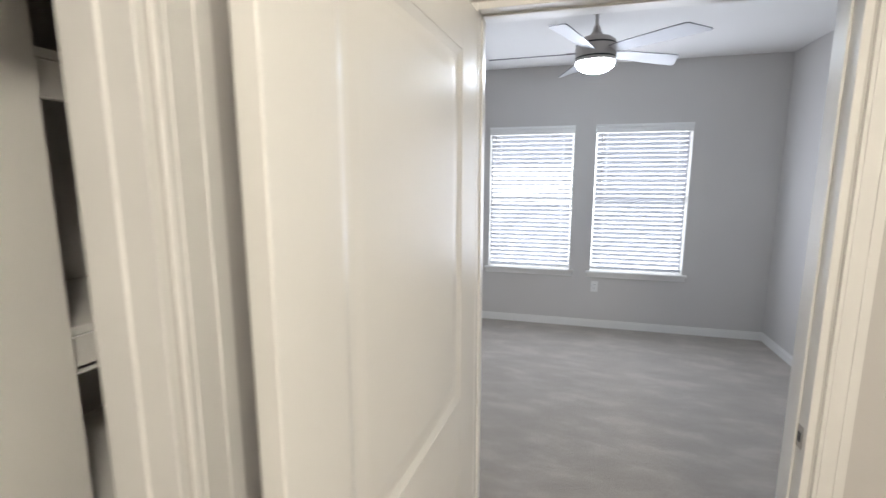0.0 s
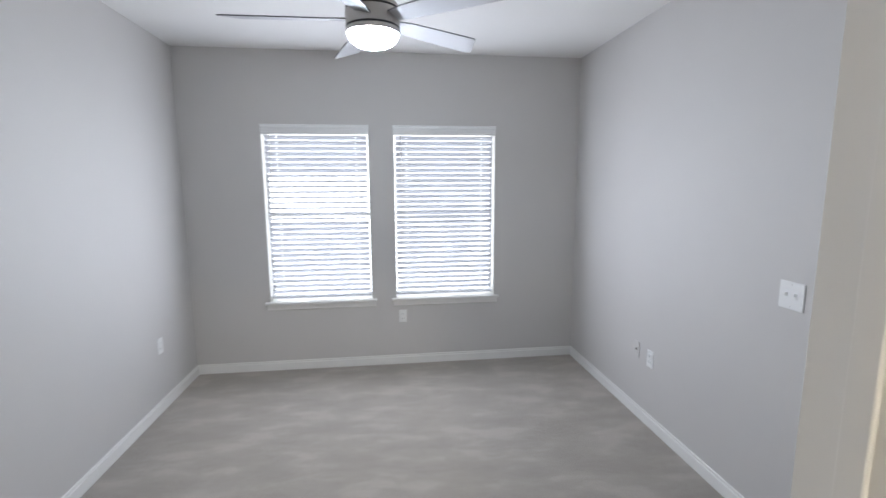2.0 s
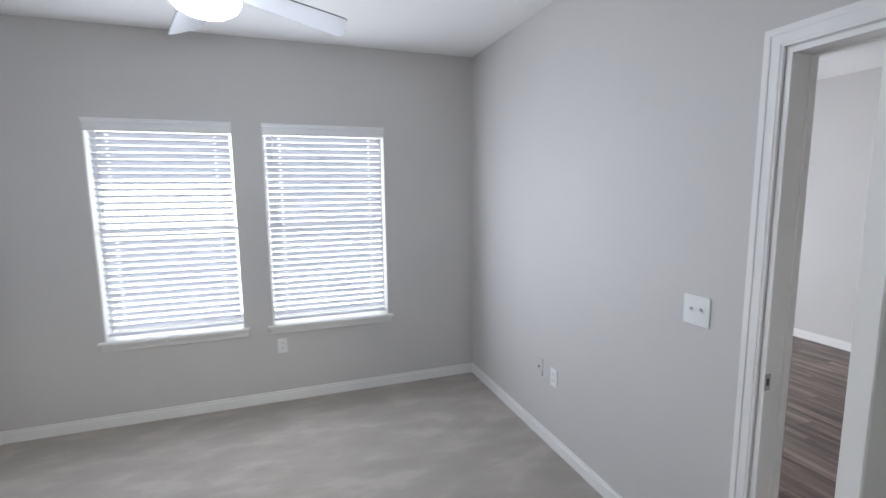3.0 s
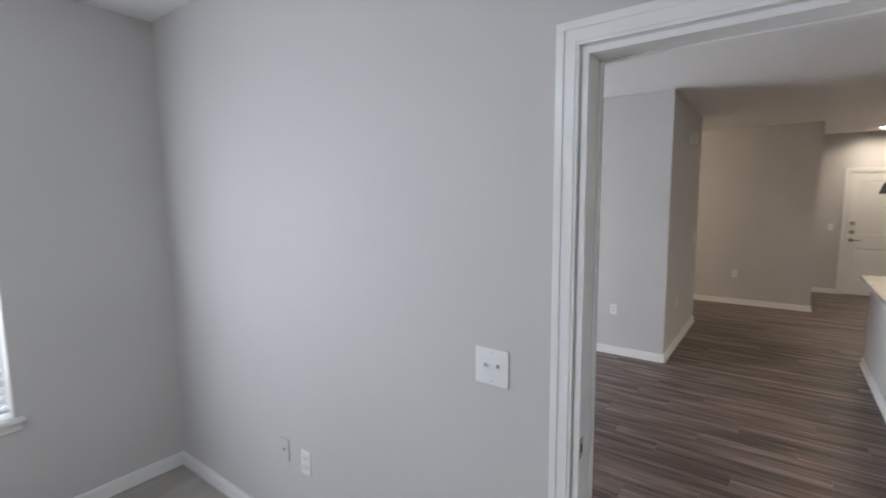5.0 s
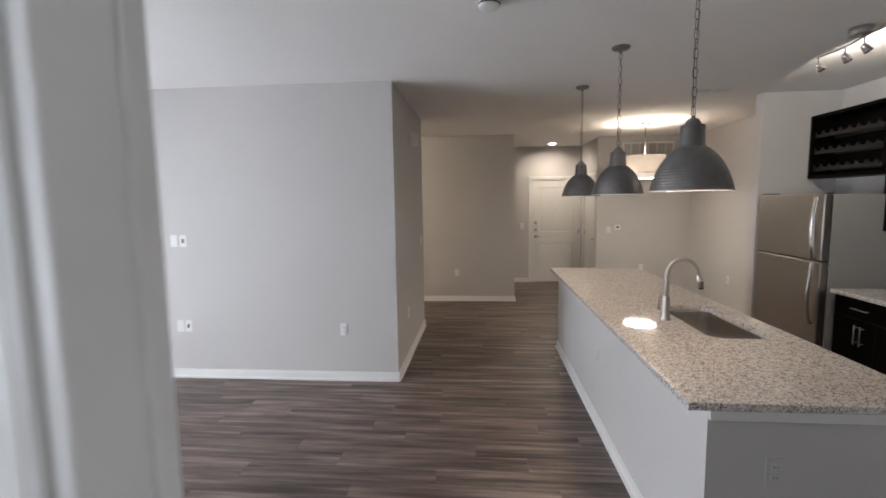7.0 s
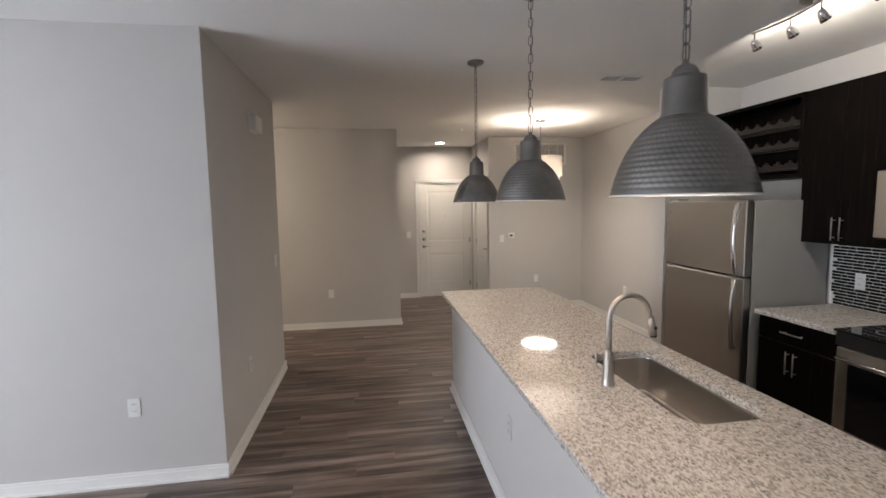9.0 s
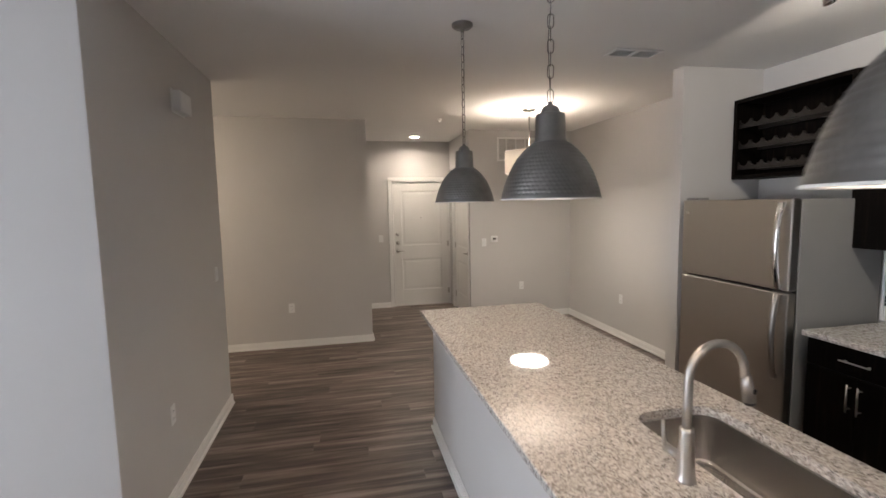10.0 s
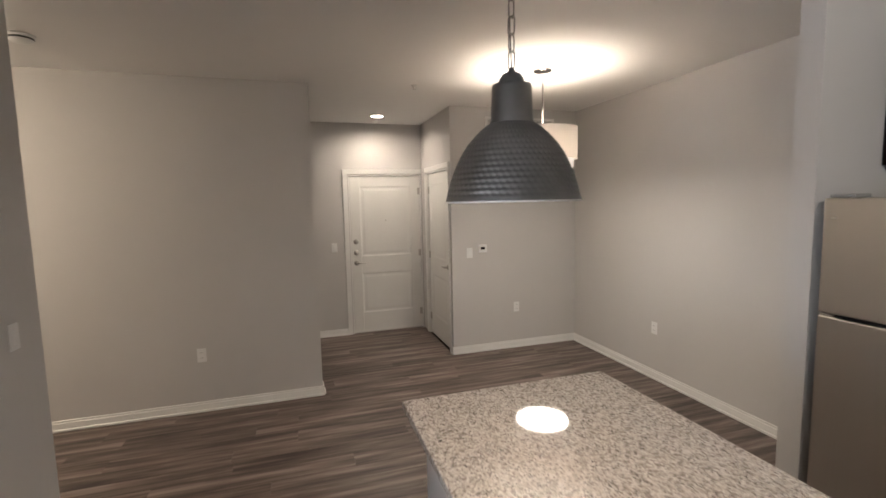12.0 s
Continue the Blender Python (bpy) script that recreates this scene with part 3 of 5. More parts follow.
def blind(x0, x1, tilt, bright_tilt=0):
    z0, z1 = WZ[0] + 0.020, WZ[1]
    b = thing("window_blind", "lowered white two-inch slat blind with open slats", "blind", ((x0 + x1) / 2, 5.11, z0), "bedroom window blinds")
    bm = box(x0 - 0.002, x1 + 0.002, 5.040, 5.0595, z1 - 0.010, z1 + 0.002, 0.003)
    box(x0 + 0.001, x1 - 0.001, 5.046, 5.0595, z1 - 0.030, z1 - 0.010, 0.003, bm)
    box(x0 + 0.004, x1 - 0.004, 5.052, 5.070, z1 - 0.064, z1 - 0.004, 0.003, bm)
    box(x0 + 0.002, x1 - 0.002, 5.047, 5.066, z1 - 0.080, z1 - 0.060, 0.004, bm, seg=2)
    box(x0 + 0.004, x1 - 0.004, 5.070, 5.135, z1 - 0.05, z1 - 0.006, 0.002, bm)
    part("valance", bm, PLASTIC, b, "white moulded valance")
    pitch = 0.0458
    count = int((z1 - 0.09 - z0 - 0.02) / pitch)
    s = bmesh.new()
    hw, n = 0.0252, 5
    half = (x1 - x0) / 2 - 0.019
    hole = (x1 - x0) * 0.37
    xs = (-half, -hole - 0.007, -hole + 0.007, hole - 0.007, hole + 0.007, half)
    top, low = [[[s.verts.new((x, -hw + 2 * hw * k / n, 0.0026 * math.sin(math.pi * k / n) + d)) for k in range(n + 1)] for x in xs] for d in (0.0014, -0.0014)]
    for c in range(5):
        for k in range(n):
            if c in (1, 3) and k == 2:
                continue  # the cord's slot
            s.faces.new((top[c][k], top[c][k + 1], top[c + 1][k + 1], top[c + 1][k]))
            s.faces.new((low[c][k], low[c + 1][k], low[c + 1][k + 1], low[c][k + 1]))
        for k in (0, n):
            s.faces.new((top[c][k], top[c + 1][k], low[c + 1][k], low[c][k]))
    bmesh.ops.recalc_face_normals(s, faces=s.faces)
    me = bpy.data.meshes.new("slat")
    s.to_mesh(me)
    s.free()
    me.materials.append(SLAT)
    for i in range(count):
        o = new("slat", me)
        o.parent = b
        # slats 7 to 15 open further to imitate a brighter outside there
        wob = random.uniform(-0.6, 0.6) + (bright_tilt if 7 <= i <= 15 else 0)
        o.matrix_basis = pose(0, 0, z1 - 0.10 - i * pitch - z0, tilt + wob, random.uniform(-0.06, 0.06), 0)
    last = z1 - 0.10 - count * pitch
    part("bottom_rail", box(x0 + 0.012, x1 - 0.012, 5.087, 5.133, max(z0 + 0.002, last - 0.010), max(z0 + 0.002, last - 0.010) + 0.020, 0.004), SLAT, b)
    for f in (0.13, 0.87):
        x = x0 + (x1 - x0) * f
        for dy in (-0.029, 0.029):
            part("ladder_cord", tube([(x, 5.11 + dy, z0 + 0.01), (x, 5.11 + dy, z1 - 0.05)], 0.0011, 6), PLASTIC, b)
    part("tilt_wand", tube([(x0 + 0.07, 5.064, z1 - 0.08), (x0 + 0.072, 5.058, z1 - 0.75)], 0.004, 8), PLASTIC, b, "clear-white tilt wand", True)
    xc = x1 - 0.08
    part("pull_cord", tube([(xc, 5.066, z1 - 0.08), (xc + 0.003, 5.062, z1 - 0.70)], 0.0015, 5), PLASTIC, b)
    part("cord_tassel", lathe([(0, 0.02), (0.004, 0.018), (0.008, -0.015), (0, -0.017)], 10, (xc + 0.003, 5.062, z1 - 0.715)), PLASTIC, b, "", True)
    return b


window("window_1", *WL)
window("window_2", *WR)
blind(*WL, -46, 24)
blind(*WR, -46)

# patio window, behind the camera's view; assumed, to let daylight into the living room
patio = thing("window_3", "wide white-framed sliding patio window, assumed out of view", "window", (3.8, 6.66, 0.1), kind="structure")
bm = bmesh.new()
for a, b, c, d in ((2.6, 2.66, 0.1, 2.25), (4.94, 5.0, 0.1, 2.25), (2.66, 4.94, 0.1, 0.16), (2.66, 4.94, 2.19, 2.25), (3.76, 3.84, 0.16, 2.19)):
    box(a, b, 6.615, 6.645, c, d, 0.003, bm)
part("window_frame", bm, VINYL, patio)
for a, b in ((2.66, 3.76), (3.84, 4.94)):
    part("pane", box(a, b, 6.628, 6.632, 0.16, 2.19), GLASS, patio).visible_shadow = False


# ---------------------------------------------------------------- wall plates
def plate(name, label, kind_, place, turn, w=0.070, h=0.115, group="", cover=PLASTIC):
    """A wall plate at place; its face looks along -y before turn."""
    p = thing(name, label, name.replace("_", " "), group=group)
    part("cover", box(-w / 2, w / 2, -0.006, 0, -h / 2, h / 2, 0.003, seg=2), cover, p)
    if kind_ == "outlet":
        for z in (0.021, -0.021):
            part("socket", box(-0.017, 0.017, -0.009, -0.006, z - 0.014, z + 0.014, 0.003, seg=2), cover, p)
            for x in (-0.0065, 0.0065):
                part("slot", box(x - 0.0013, x + 0.0013, -0.0096, -0.0088, z - 0.003, z + 0.006), SLOT, p, "dark slot")
    elif kind_ == "rocker":
        part("rocker", box(-0.016, 0.016, -0.011, -0.006, -0.033, 0.033, 0.003, seg=2), PLASTIC, p)
    elif kind_ == "toggles":
        n = max(1, round(w / 0.06))
        for i in range(n):
            x = (i - (n - 1) / 2) * 0.046
            part("toggle_frame", box(x - 0.006, x + 0.006, -0.0072, -0.006, -0.013, 0.013), PLASTIC, p)
            part("toggle", box(x - 0.0045, x + 0.0045, -0.018, -0.006, -0.002 + 0.004 * i, 0.010 + 0.004 * i, 0.002), PLASTIC, p)
    elif kind_ == "jack":
        part("jack", box(-0.010, 0.010, -0.0085, -0.006, -0.020, 0.020, 0.002), SLOT, p, "dark jack insert")
    elif kind_ == "port":
        bm = lathe([(0, 0), (0.008, 0), (0.005, 0.010), (0, 0.010)], 12)
        bmesh.ops.transform(bm, matrix=Matrix.Translation((0, -0.006, 0)) @ Matrix.Rotation(radians(90), 4, "X"), verts=bm.verts)
        part("coax_port", bm, NICKEL, p, "", True)
    for z in (0.048, -0.048) if kind_ in ("toggles", "blank") else ():
        part("screw", box(-0.002, 0.002, -0.0068, -0.006, z - 0.002, z + 0.002), NICKEL, p)
    p.matrix_basis = pose(*place, 0, 0, turn)
    return p


OUT, SWI = "white duplex outlet with a cover plate", "white wall switch with a cover plate"
plate("wall_outlet", OUT + " below the windows", "outlet", (0.272, 5.06, 0.457), 0)
plate("wall_outlet", OUT + " on the bedroom wall", "outlet", (1.88, 3.763, 0.472), -90)
plate("cable_plate", "cable plate painted over in the wall's light grey", "port", (1.88, 3.93, 0.485), -90, cover=WALL)
plate("wall_outlet", OUT + " on the bedroom wall", "outlet", (-1.515, 4.46, 0.485), 90)
plate("light_switch", "white double toggle switch plate beside the doorway", "toggles", (1.88, 2.765, 1.157), -90, 0.122, 0.122)
plate("light_switch", "white double toggle switch plate in the passage", "toggles", (0.768, 1.33, 1.150), 0, 0.122, 0.122)
plate("media_plate", "blank white media plate on the living room wall", "blank", (5.616, 5.058, 1.333), -90)
plate("media_plate", "white media plate with a dark jack", "jack", (5.616, 4.968, 1.331), -90)
plate("media_plate", "white cable plate near the floor", "port", (5.616, 5.263, 0.506), -90)
plate("media_plate", "blank white plate near the floor", "blank", (5.616, 5.054, 0.508), -90)
plate("media_plate", "white data plate with a dark jack near the floor", "jack", (5.616, 4.971, 0.510), -90)
plate("wall_outlet", OUT + " on the living room wall", "outlet", (5.616, 3.442, 0.492), -90)
plate("light_switch", SWI + " near the passage corner", "rocker", (7.335, 2.935, 1.170), 0)
plate("wall_outlet", OUT + " on the block wall", "outlet", (6.25, 2.935, 0.50), 0)
plate("wall_outlet", OUT + " beside the entry", "outlet", (9.084, 2.578, 0.482), -90)
plate("light_switch", SWI + " beside the thermostat", "rocker", (9.689, -0.039, 1.139), -90)
plate("wall_outlet", OUT + " on the dining wall", "outlet", (9.689, -0.610, 0.480), -90)
plate("wall_outlet", OUT + " on the dining wall", "outlet", (8.374, -1.39, 0.486), 180)
plate("light_switch", SWI + " beside the entry door", "rocker", (10.925, 1.342, 1.153), -90)

thermostat = thing("thermostat", "small white square thermostat with a dark display", "thermostat")
part("body", box(-0.052, 0.052, -0.022, 0, -0.045, 0.045, 0.006, seg=2), PLASTIC, thermostat)
part("display", box(-0.024, 0.024, -0.0232, -0.021, -0.010, 0.016, 0.001), BLACKGLASS, thermostat, "dark display")
thermostat.matrix_basis = pose(9.689, -0.190, 1.183, 0, 0, -90)

alarm = thing("door_chime", "white plastic chime box high on the wall", "door chime", (6.72, 2.935, 2.37))
part("body", box(6.615, 6.825, 2.880, 2.935, 2.305, 2.435, 0.010, seg=3), PLASTIC, alarm)
part("backplate", box(6.605, 6.835, 2.928, 2.935, 2.296, 2.444, 0.003), PLASTIC, alarm)

grille = thing("air_grille", "white louvred return air grille high on the wall", "air grille", (9.689, -0.67, 2.295))
bm = bmesh.new()
y0, y1, z0, z1 = -1.095, -0.245, 2.295, 2.630
for a, b, c, d in ((y0, y0 + 0.028, z0, z1), (y1 - 0.028, y1, z0, z1), (y0 + 0.028, y1 - 0.028, z0, z0 + 0.028), (y0 + 0.028, y1 - 0.028, z1 - 0.028, z1)):
    box(9.677, 9.689, a, b, c, d, 0.002, bm)
part("frame", bm, TRIM, grille)
part("backing", box(9.686, 9.6885, y0 + 0.028, y1 - 0.028, z0 + 0.028, z1 - 0.028), plain("grille_filter", (0.30, 0.28, 0.26), 0.9), grille, "grey filter behind the louvres")
for i in range(5):
    y = y0 + (y1 - y0) * (i + 1) / 6
    part("divider", box(9.679, 9.686, y - 0.009, y + 0.009, z0 + 0.028, z1 - 0.028, 0.001), TRIM, grille)
for i in range(22):
    z = z0 + 0.036 + i * (z1 - z0 - 0.072) / 21
    sub = box(-0.0045, 0.0045, y0 + 0.028, y1 - 0.028, -0.0006, 0.0006)
    bmesh.ops.transform(sub, matrix=Matrix.Translation((9.6815, 0, z)) @ Matrix.Rotation(radians(40), 4, "Y"), verts=sub.verts)
    part("louvre", sub, TRIM, grille)

vent = thing("ceiling_vent", "white square-finned ceiling air vent", "ceiling vent", (6.385, -0.128, CEIL))
bm = bmesh.new()
x0, x1, y0, y1 = 6.305, 6.468, -0.315, 0.058
for a, b, c, d in ((x0, x0 + 0.02, y0, y1), (x1 - 0.02, x1, y0, y1), (x0 + 0.02, x1 - 0.02, y0, y0 + 0.02), (x0 + 0.02, x1 - 0.02, y1 - 0.02, y1), (x0 + 0.02, x1 - 0.02, -0.14, -0.115)):
    box(a, b, c, d, CEIL - 0.010, CEIL, 0.002, bm)
part("frame", bm, TRIM, vent)
part("backing", box(x0 + 0.02, x1 - 0.02, y0 + 0.02, y1 - 0.02, CEIL - 0.002, CEIL - 0.0005), SLOT, vent, "dark duct behind the fins")
for i in range(6):
    x = x0 + 0.031 + i * (x1 - x0 - 0.062) / 5
    for c, d in ((y0 + 0.02, -0.14), (-0.115, y1 - 0.02)):
        sub = box(-0.0040, 0.0040, c, d, -0.0006, 0.0006)
        bmesh.ops.transform(sub, matrix=Matrix.Translation((x, 0, CEIL - 0.006)) @ Matrix.Rotation(radians(-50), 4, "Y"), verts=sub.verts)
        part("slat", sub, TRIM, vent)


def detector(place, label):
    d = thing("smoke_detector", label, "smoke detector", place)
    part("base", lathe([(0, 0), (0.070, 0), (0.070, -0.010), (0.066, -0.012), (0, -0.012)], 32, place), PLASTIC, d, "", True)
    part("cover", lathe([(0.060, -0.012), (0.058, -0.030), (0.050, -0.040), (0.020, -0.044), (0, -0.044)], 32, place), PLASTIC, d, "", True)
    part("vent_ring", lathe([(0.0605, -0.016), (0.0612, -0.018), (0.0605, -0.024), (0.0585, -0.026)], 32, place), SLOT, d, "dark vent slit", True)


detector((4.12, 2.108, CEIL), "round white smoke detector on the ceiling")
detector((8.36, 3.25, CEIL), "round white smoke detector in the side passage")
sprinkler = thing("sprinkler_head", "small white ceiling sprinkler head", "sprinkler", (8.97, 0.73, CEIL))
bm = lathe([(0, 0), (0.030, 0), (0.030, -0.004), (0.012, -0.008), (0.009, -0.030), (0.016, -0.032), (0.016, -0.035), (0, -0.035)], 20, (8.97, 0.73, CEIL))
part("body", bm, TRIM, sprinkler, "", True)


# ---------------------------------------------------------------- ceiling fan
def ceiling_fan(cx, cy):
    f = thing("ceiling_fan", "brushed nickel five-blade ceiling fan with a lit glass bowl", "ceiling fan", (cx, cy, CEIL))
    at = (cx, cy, 0)
    part("canopy", lathe([(0, CEIL), (0.062, CEIL), (0.060, CEIL - 0.02), (0.030, CEIL - 0.045), (0.014, CEIL - 0.05), (0, CEIL - 0.05)], 32, at), NICKEL, f, "", True)
    part("rod", lathe([(0.0125, CEIL - 0.045), (0.0125, 2.60)], 16, at), NICKEL, f, "", True)
    part("motor_housing", lathe([(0.016, 2.610), (0.022, 2.598), (0.030, 2.568), (0.050, 2.545), (0.100, 2.528), (0.126, 2.508), (0.131, 2.490)], 40, at), NICKEL, f, "", True)
    part("dark_band", lathe([(0.131, 2.490), (0.128, 2.488), (0.128, 2.481), (0.132, 2.479)], 40, at), BLACK, f, "thin dark band")
    part("housing_ring", lathe([(0.132, 2.479), (0.133, 2.445), (0.132, 2.405)], 40, at), NICKEL, f, "", True)
    part("dark_band", lathe([(0.132, 2.405), (0.129, 2.403), (0.129, 2.397), (0.132, 2.395)], 40, at), BLACK, f, "thin dark band")
    part("light_ring", lathe([(0.132, 2.395), (0.132, 2.380), (0.126, 2.375)], 40, at), NICKEL, f, "", True)
    part("light_bowl", lathe([(0.126, 2.377), (0.123, 2.362), (0.108, 2.338), (0.080, 2.321), (0.045, 2.311), (0, 2.308)], 40, at), G_BOWL, f, "lit white glass bowl", True)
    for k in range(5):
        a = radians(178 + 72 * k)
        turn = Matrix.Translation((cx, cy, 2.440)) @ Matrix.Rotation(a, 4, "Z") @ Matrix.Rotation(radians(-13), 4, "X")
        pts = [(0.10, -0.036), (0.20, -0.056), (0.55, -0.074), (0.625, -0.076), (0.640, -0.070), (0.712, 0.040), (0.714, 0.056), (0.700, 0.064), (0.45, 0.060), (0.20, 0.048), (0.10, 0.034)]
        for nm, grow, z0, z1, mt in (("blade", 0.0, -0.003, 0.003, BLADE), ("blade_edge", 0.0022, -0.0022, 0.0022, BLADE_EDGE)):
            bm = bmesh.new()
            lo = [bm.verts.new((x + (grow if x > 0.6 else 0), y + (grow if y > 0 else -grow), z0)) for x, y in pts]
            hi = [bm.verts.new((x + (grow if x > 0.6 else 0), y + (grow if y > 0 else -grow), z1)) for x, y in pts]
            bm.faces.new(lo[::-1])
            bm.faces.new(hi)
            for i in range(len(pts)):
                j = (i + 1) % len(pts)
                bm.faces.new((lo[i], lo[j], hi[j], hi[i]))
            bmesh.ops.transform(bm, matrix=turn, verts=bm.verts)
            if nm == "blade":
                blade = part(nm, bm, mt, f, "pale silver fan blade")
            else:
                part(nm, bm, mt, blade, "dark edge")
        bm = box(0.09, 0.19, -0.018, 0.018, 0.003, 0.008, 0.002)
        bmesh.ops.transform(bm, matrix=turn, verts=bm.verts)
        part("blade_iron", bm, NICKEL, f)
    return f


ceiling_fan(0.098, 3.44)


# ---------------------------------------------------------------- pendants over the island
def bell(t):
    """Radius of the dome, as a share of its rim, at a share t of its height from the top."""
    return float(np.interp(t, (0, 0.03, 0.08, 0.16, 0.27, 0.40, 0.52, 0.63, 0.75, 0.87, 1.0), (0.31, 0.38, 0.455, 0.553, 0.665, 0.762, 0.832, 0.885, 0.933, 0.972, 1.005)))


def pendant(place):
    x, y = place
    p = thing("pendant_lamp", "hammered gunmetal dome pendant hanging on a chain over the island", "pendant lamp", (x, y, CEIL), "pendants over the island")
    at = (x, y, 0)
    part("canopy", lathe([(0, CEIL), (0.062, CEIL), (0.062, CEIL - 0.012), (0.050, CEIL - 0.022), (0.012, CEIL - 0.026), (0.010, CEIL - 0.045), (0, CEIL - 0.045)], 32, at), GUNMETAL, p, "", True)
    # the dome, with rows of hammered dents
    seg, rows, R, top, rim = 256, 60, 0.178, 1.906, 1.700
    bm = bmesh.new()
    prev = None
    for j in range(rows + 1):
        t = j / rows
        r = R * bell(t)
        z = top - (top - rim) * t
        ring = []
        band = 1.0 if 0.03 < t < 0.95 else 0.0
        for i in range(seg):
            th = 2 * math.pi * i / seg
            dent = max(0.0, math.sin(math.pi * t * 15) ** 2) * (0.12 + 0.88 * math.sin(th * 32 + (math.pi / 2 if int(t * 15) % 2 else 0)) ** 2)
            rr = r - 0.0030 * dent * band
            ring.append(bm.verts.new((x + rr * math.cos(th), y + rr * math.sin(th), z)))
        if prev:
            for i in range(seg):
                k = (i + 1) % seg
                bm.faces.new((prev[i], prev[k], ring[k], ring[i]))
        prev = ring
    dome = part("shade", bm, GUNMETAL, p, "hammered gunmetal dome", True)
    lining = [(R * bell(t / 16) - 0.005, top - 0.005 - (top - 0.006 - rim) * t / 16) for t in range(17)]
    part("lining", lathe(lining + [(R + 0.002, rim - 0.001), (R + 0.003, rim + 0.002), (R - 0.001, rim + 0.005)], 64, at), ENAMEL, dome, "white enamelled inside and rim", True)
    part("neck", lathe([(0.058, 1.899), (0.0585, 1.907), (0.055, 1.913), (0.052, 1.994), (0.050, 2.003), (0.036, 2.007), (0, 2.007)], 48, at), GUNMETAL, p, "smooth gunmetal neck", True)
    part("finial", lathe([(0.034, 2.006), (0.032, 2.018), (0.024, 2.030), (0.010, 2.037), (0.006, 2.047), (0, 2.049)], 32, at), GUNMETAL, p, "", True)
    part("bulb", lathe([(0, 1.880), (0.016, 1.875), (0.018, 1.850), (0.034, 1.815), (0.034, 1.795), (0.022, 1.775), (0, 1.768)], 24, at), G_BULB, p, "lit warm bulb", True)
    # chain
    pts = []
    for k in range(16):
        a = 2 * math.pi * k / 16
        pts.append((0.0105 * math.cos(a), 0, 0.0105 * math.sin(a) + (0.0135 if math.sin(a) > 0 else -0.0135)))
    link = bmesh.new()
    tube(pts, 0.0021, 6, link, True)
    for f in link.faces:
        f.smooth = True
    me = bpy.data.meshes.new("chain_link")
    link.to_mesh(me)
    link.free()
    me.materials.append(GUNMETAL)
    z, i = 2.066, 0
    while z < CEIL - 0.04:
        o = new("chain_link", me)
        o.parent = p
        o.matrix_basis = pose(0, 0, z - CEIL, 0, 0, 25 + (90 if i % 2 else 0))
        z += 0.0430
        i += 1
    part("cord", tube([(x, y, 2.045), (x + 0.007, y + 0.005, 2.25), (x - 0.006, y - 0.005, 2.5), (x, y, CEIL - 0.04)], 0.0014, 6), BLACK, p, "dark cord through the chain", True)
    return p


lamp = pendant((6.090, 1.197))
copy_thing(lamp, pose(4.975, 1.172, CEIL, 0, 0, 40))
copy_thing(lamp, pose(3.810, 1.171, CEIL, 0, 0, 75))

# drum lamp over the dining place
DX, DY = 8.245, -0.126
drum = thing("drum_pendant", "white linen drum pendant with a lit glass diffuser", "pendant lamp", (DX, DY, CEIL))
at = (DX, DY, 0)
part("canopy", lathe([(0, CEIL), (0.070, CEIL), (0.070, CEIL - 0.022), (0.064, CEIL - 0.026), (0, CEIL - 0.026)], 40, at), CHROME, drum, "polished chrome canopy", True)
part("rod", lathe([(0.007, CEIL - 0.025), (0.007, 2.150), (0, 2.150)], 14, at), CHROME, drum, "slim chrome rod", True)
part("shade", lathe([(0.266, 2.020), (0.268, 2.020), (0.268, 2.266), (0.266, 2.266), (0.266, 2.020)], 64, at), LINEN, drum, "white linen drum shade", True)
for z in (2.020, 2.262):
    part("rim_band", lathe([(0.2685, z), (0.2695, z), (0.2695, z + 0.006), (0.2685, z + 0.006)], 64, at), ENAMEL, drum)
part("diffuser", lathe([(0.214, 1.9545), (0, 1.953)], 64, at), G_DISC, drum, "lit frosted glass diffuser", True)
part("diffuser_ring", lathe([(0.2655, 2.024), (0.240, 2.022), (0.238, 2.018), (0.238, 1.962), (0.230, 1.955), (0.214, 1.9545)], 64, at), G_RING, drum, "dimly lit frosted ring", True)
part("finial", lathe([(0.014, 1.953), (0.012, 1.945), (0.006, 1.937), (0, 1.935)], 20, at), CHROME, drum, "small chrome finial", True)
for k in range(3):
    a = radians(40 + 120 * k)
    bm = tube([(DX, DY, 2.16), (DX + 0.266 * math.cos(a), DY + 0.266 * math.sin(a), 2.258)], 0.003, 6)
    part("spider_arm", bm, CHROME, drum, "", True)
    a += radians(60)
    part("bulb", lathe([(0, 0.035), (0.014, 0.032), (0.030, 0.0), (0.022, -0.024), (0, -0.032)], 16, (DX + 0.075 * math.cos(a), DY + 0.075 * math.sin(a), 2.185)), G_DRUM, drum, "lit warm bulb", True)

# recessed can by the entry
can = thing("recessed_light", "lit recessed can light in the entry ceiling", "recessed light", (10.42, 0.823, CEIL))
part("trim_ring", lathe([(0.070, CEIL - 0.001), (0.088, CEIL - 0.001), (0.088, CEIL - 0.006), (0.070, CEIL - 0.008), (0.068, CEIL - 0.002)], 40, (10.42, 0.823, 0)), TRIM, can, "", True)
part("baffle", lathe([(0.0695, CEIL - 0.002), (0.066, CEIL + 0.016)], 40, (10.42, 0.823, 0)), TRIM, can, "white sloped baffle", True)
part("lens", lathe([(0.066, CEIL + 0.016), (0, CEIL + 0.015)], 40, (10.42, 0.823, 0)), G_CAN, can, "lit frosted lens", True)


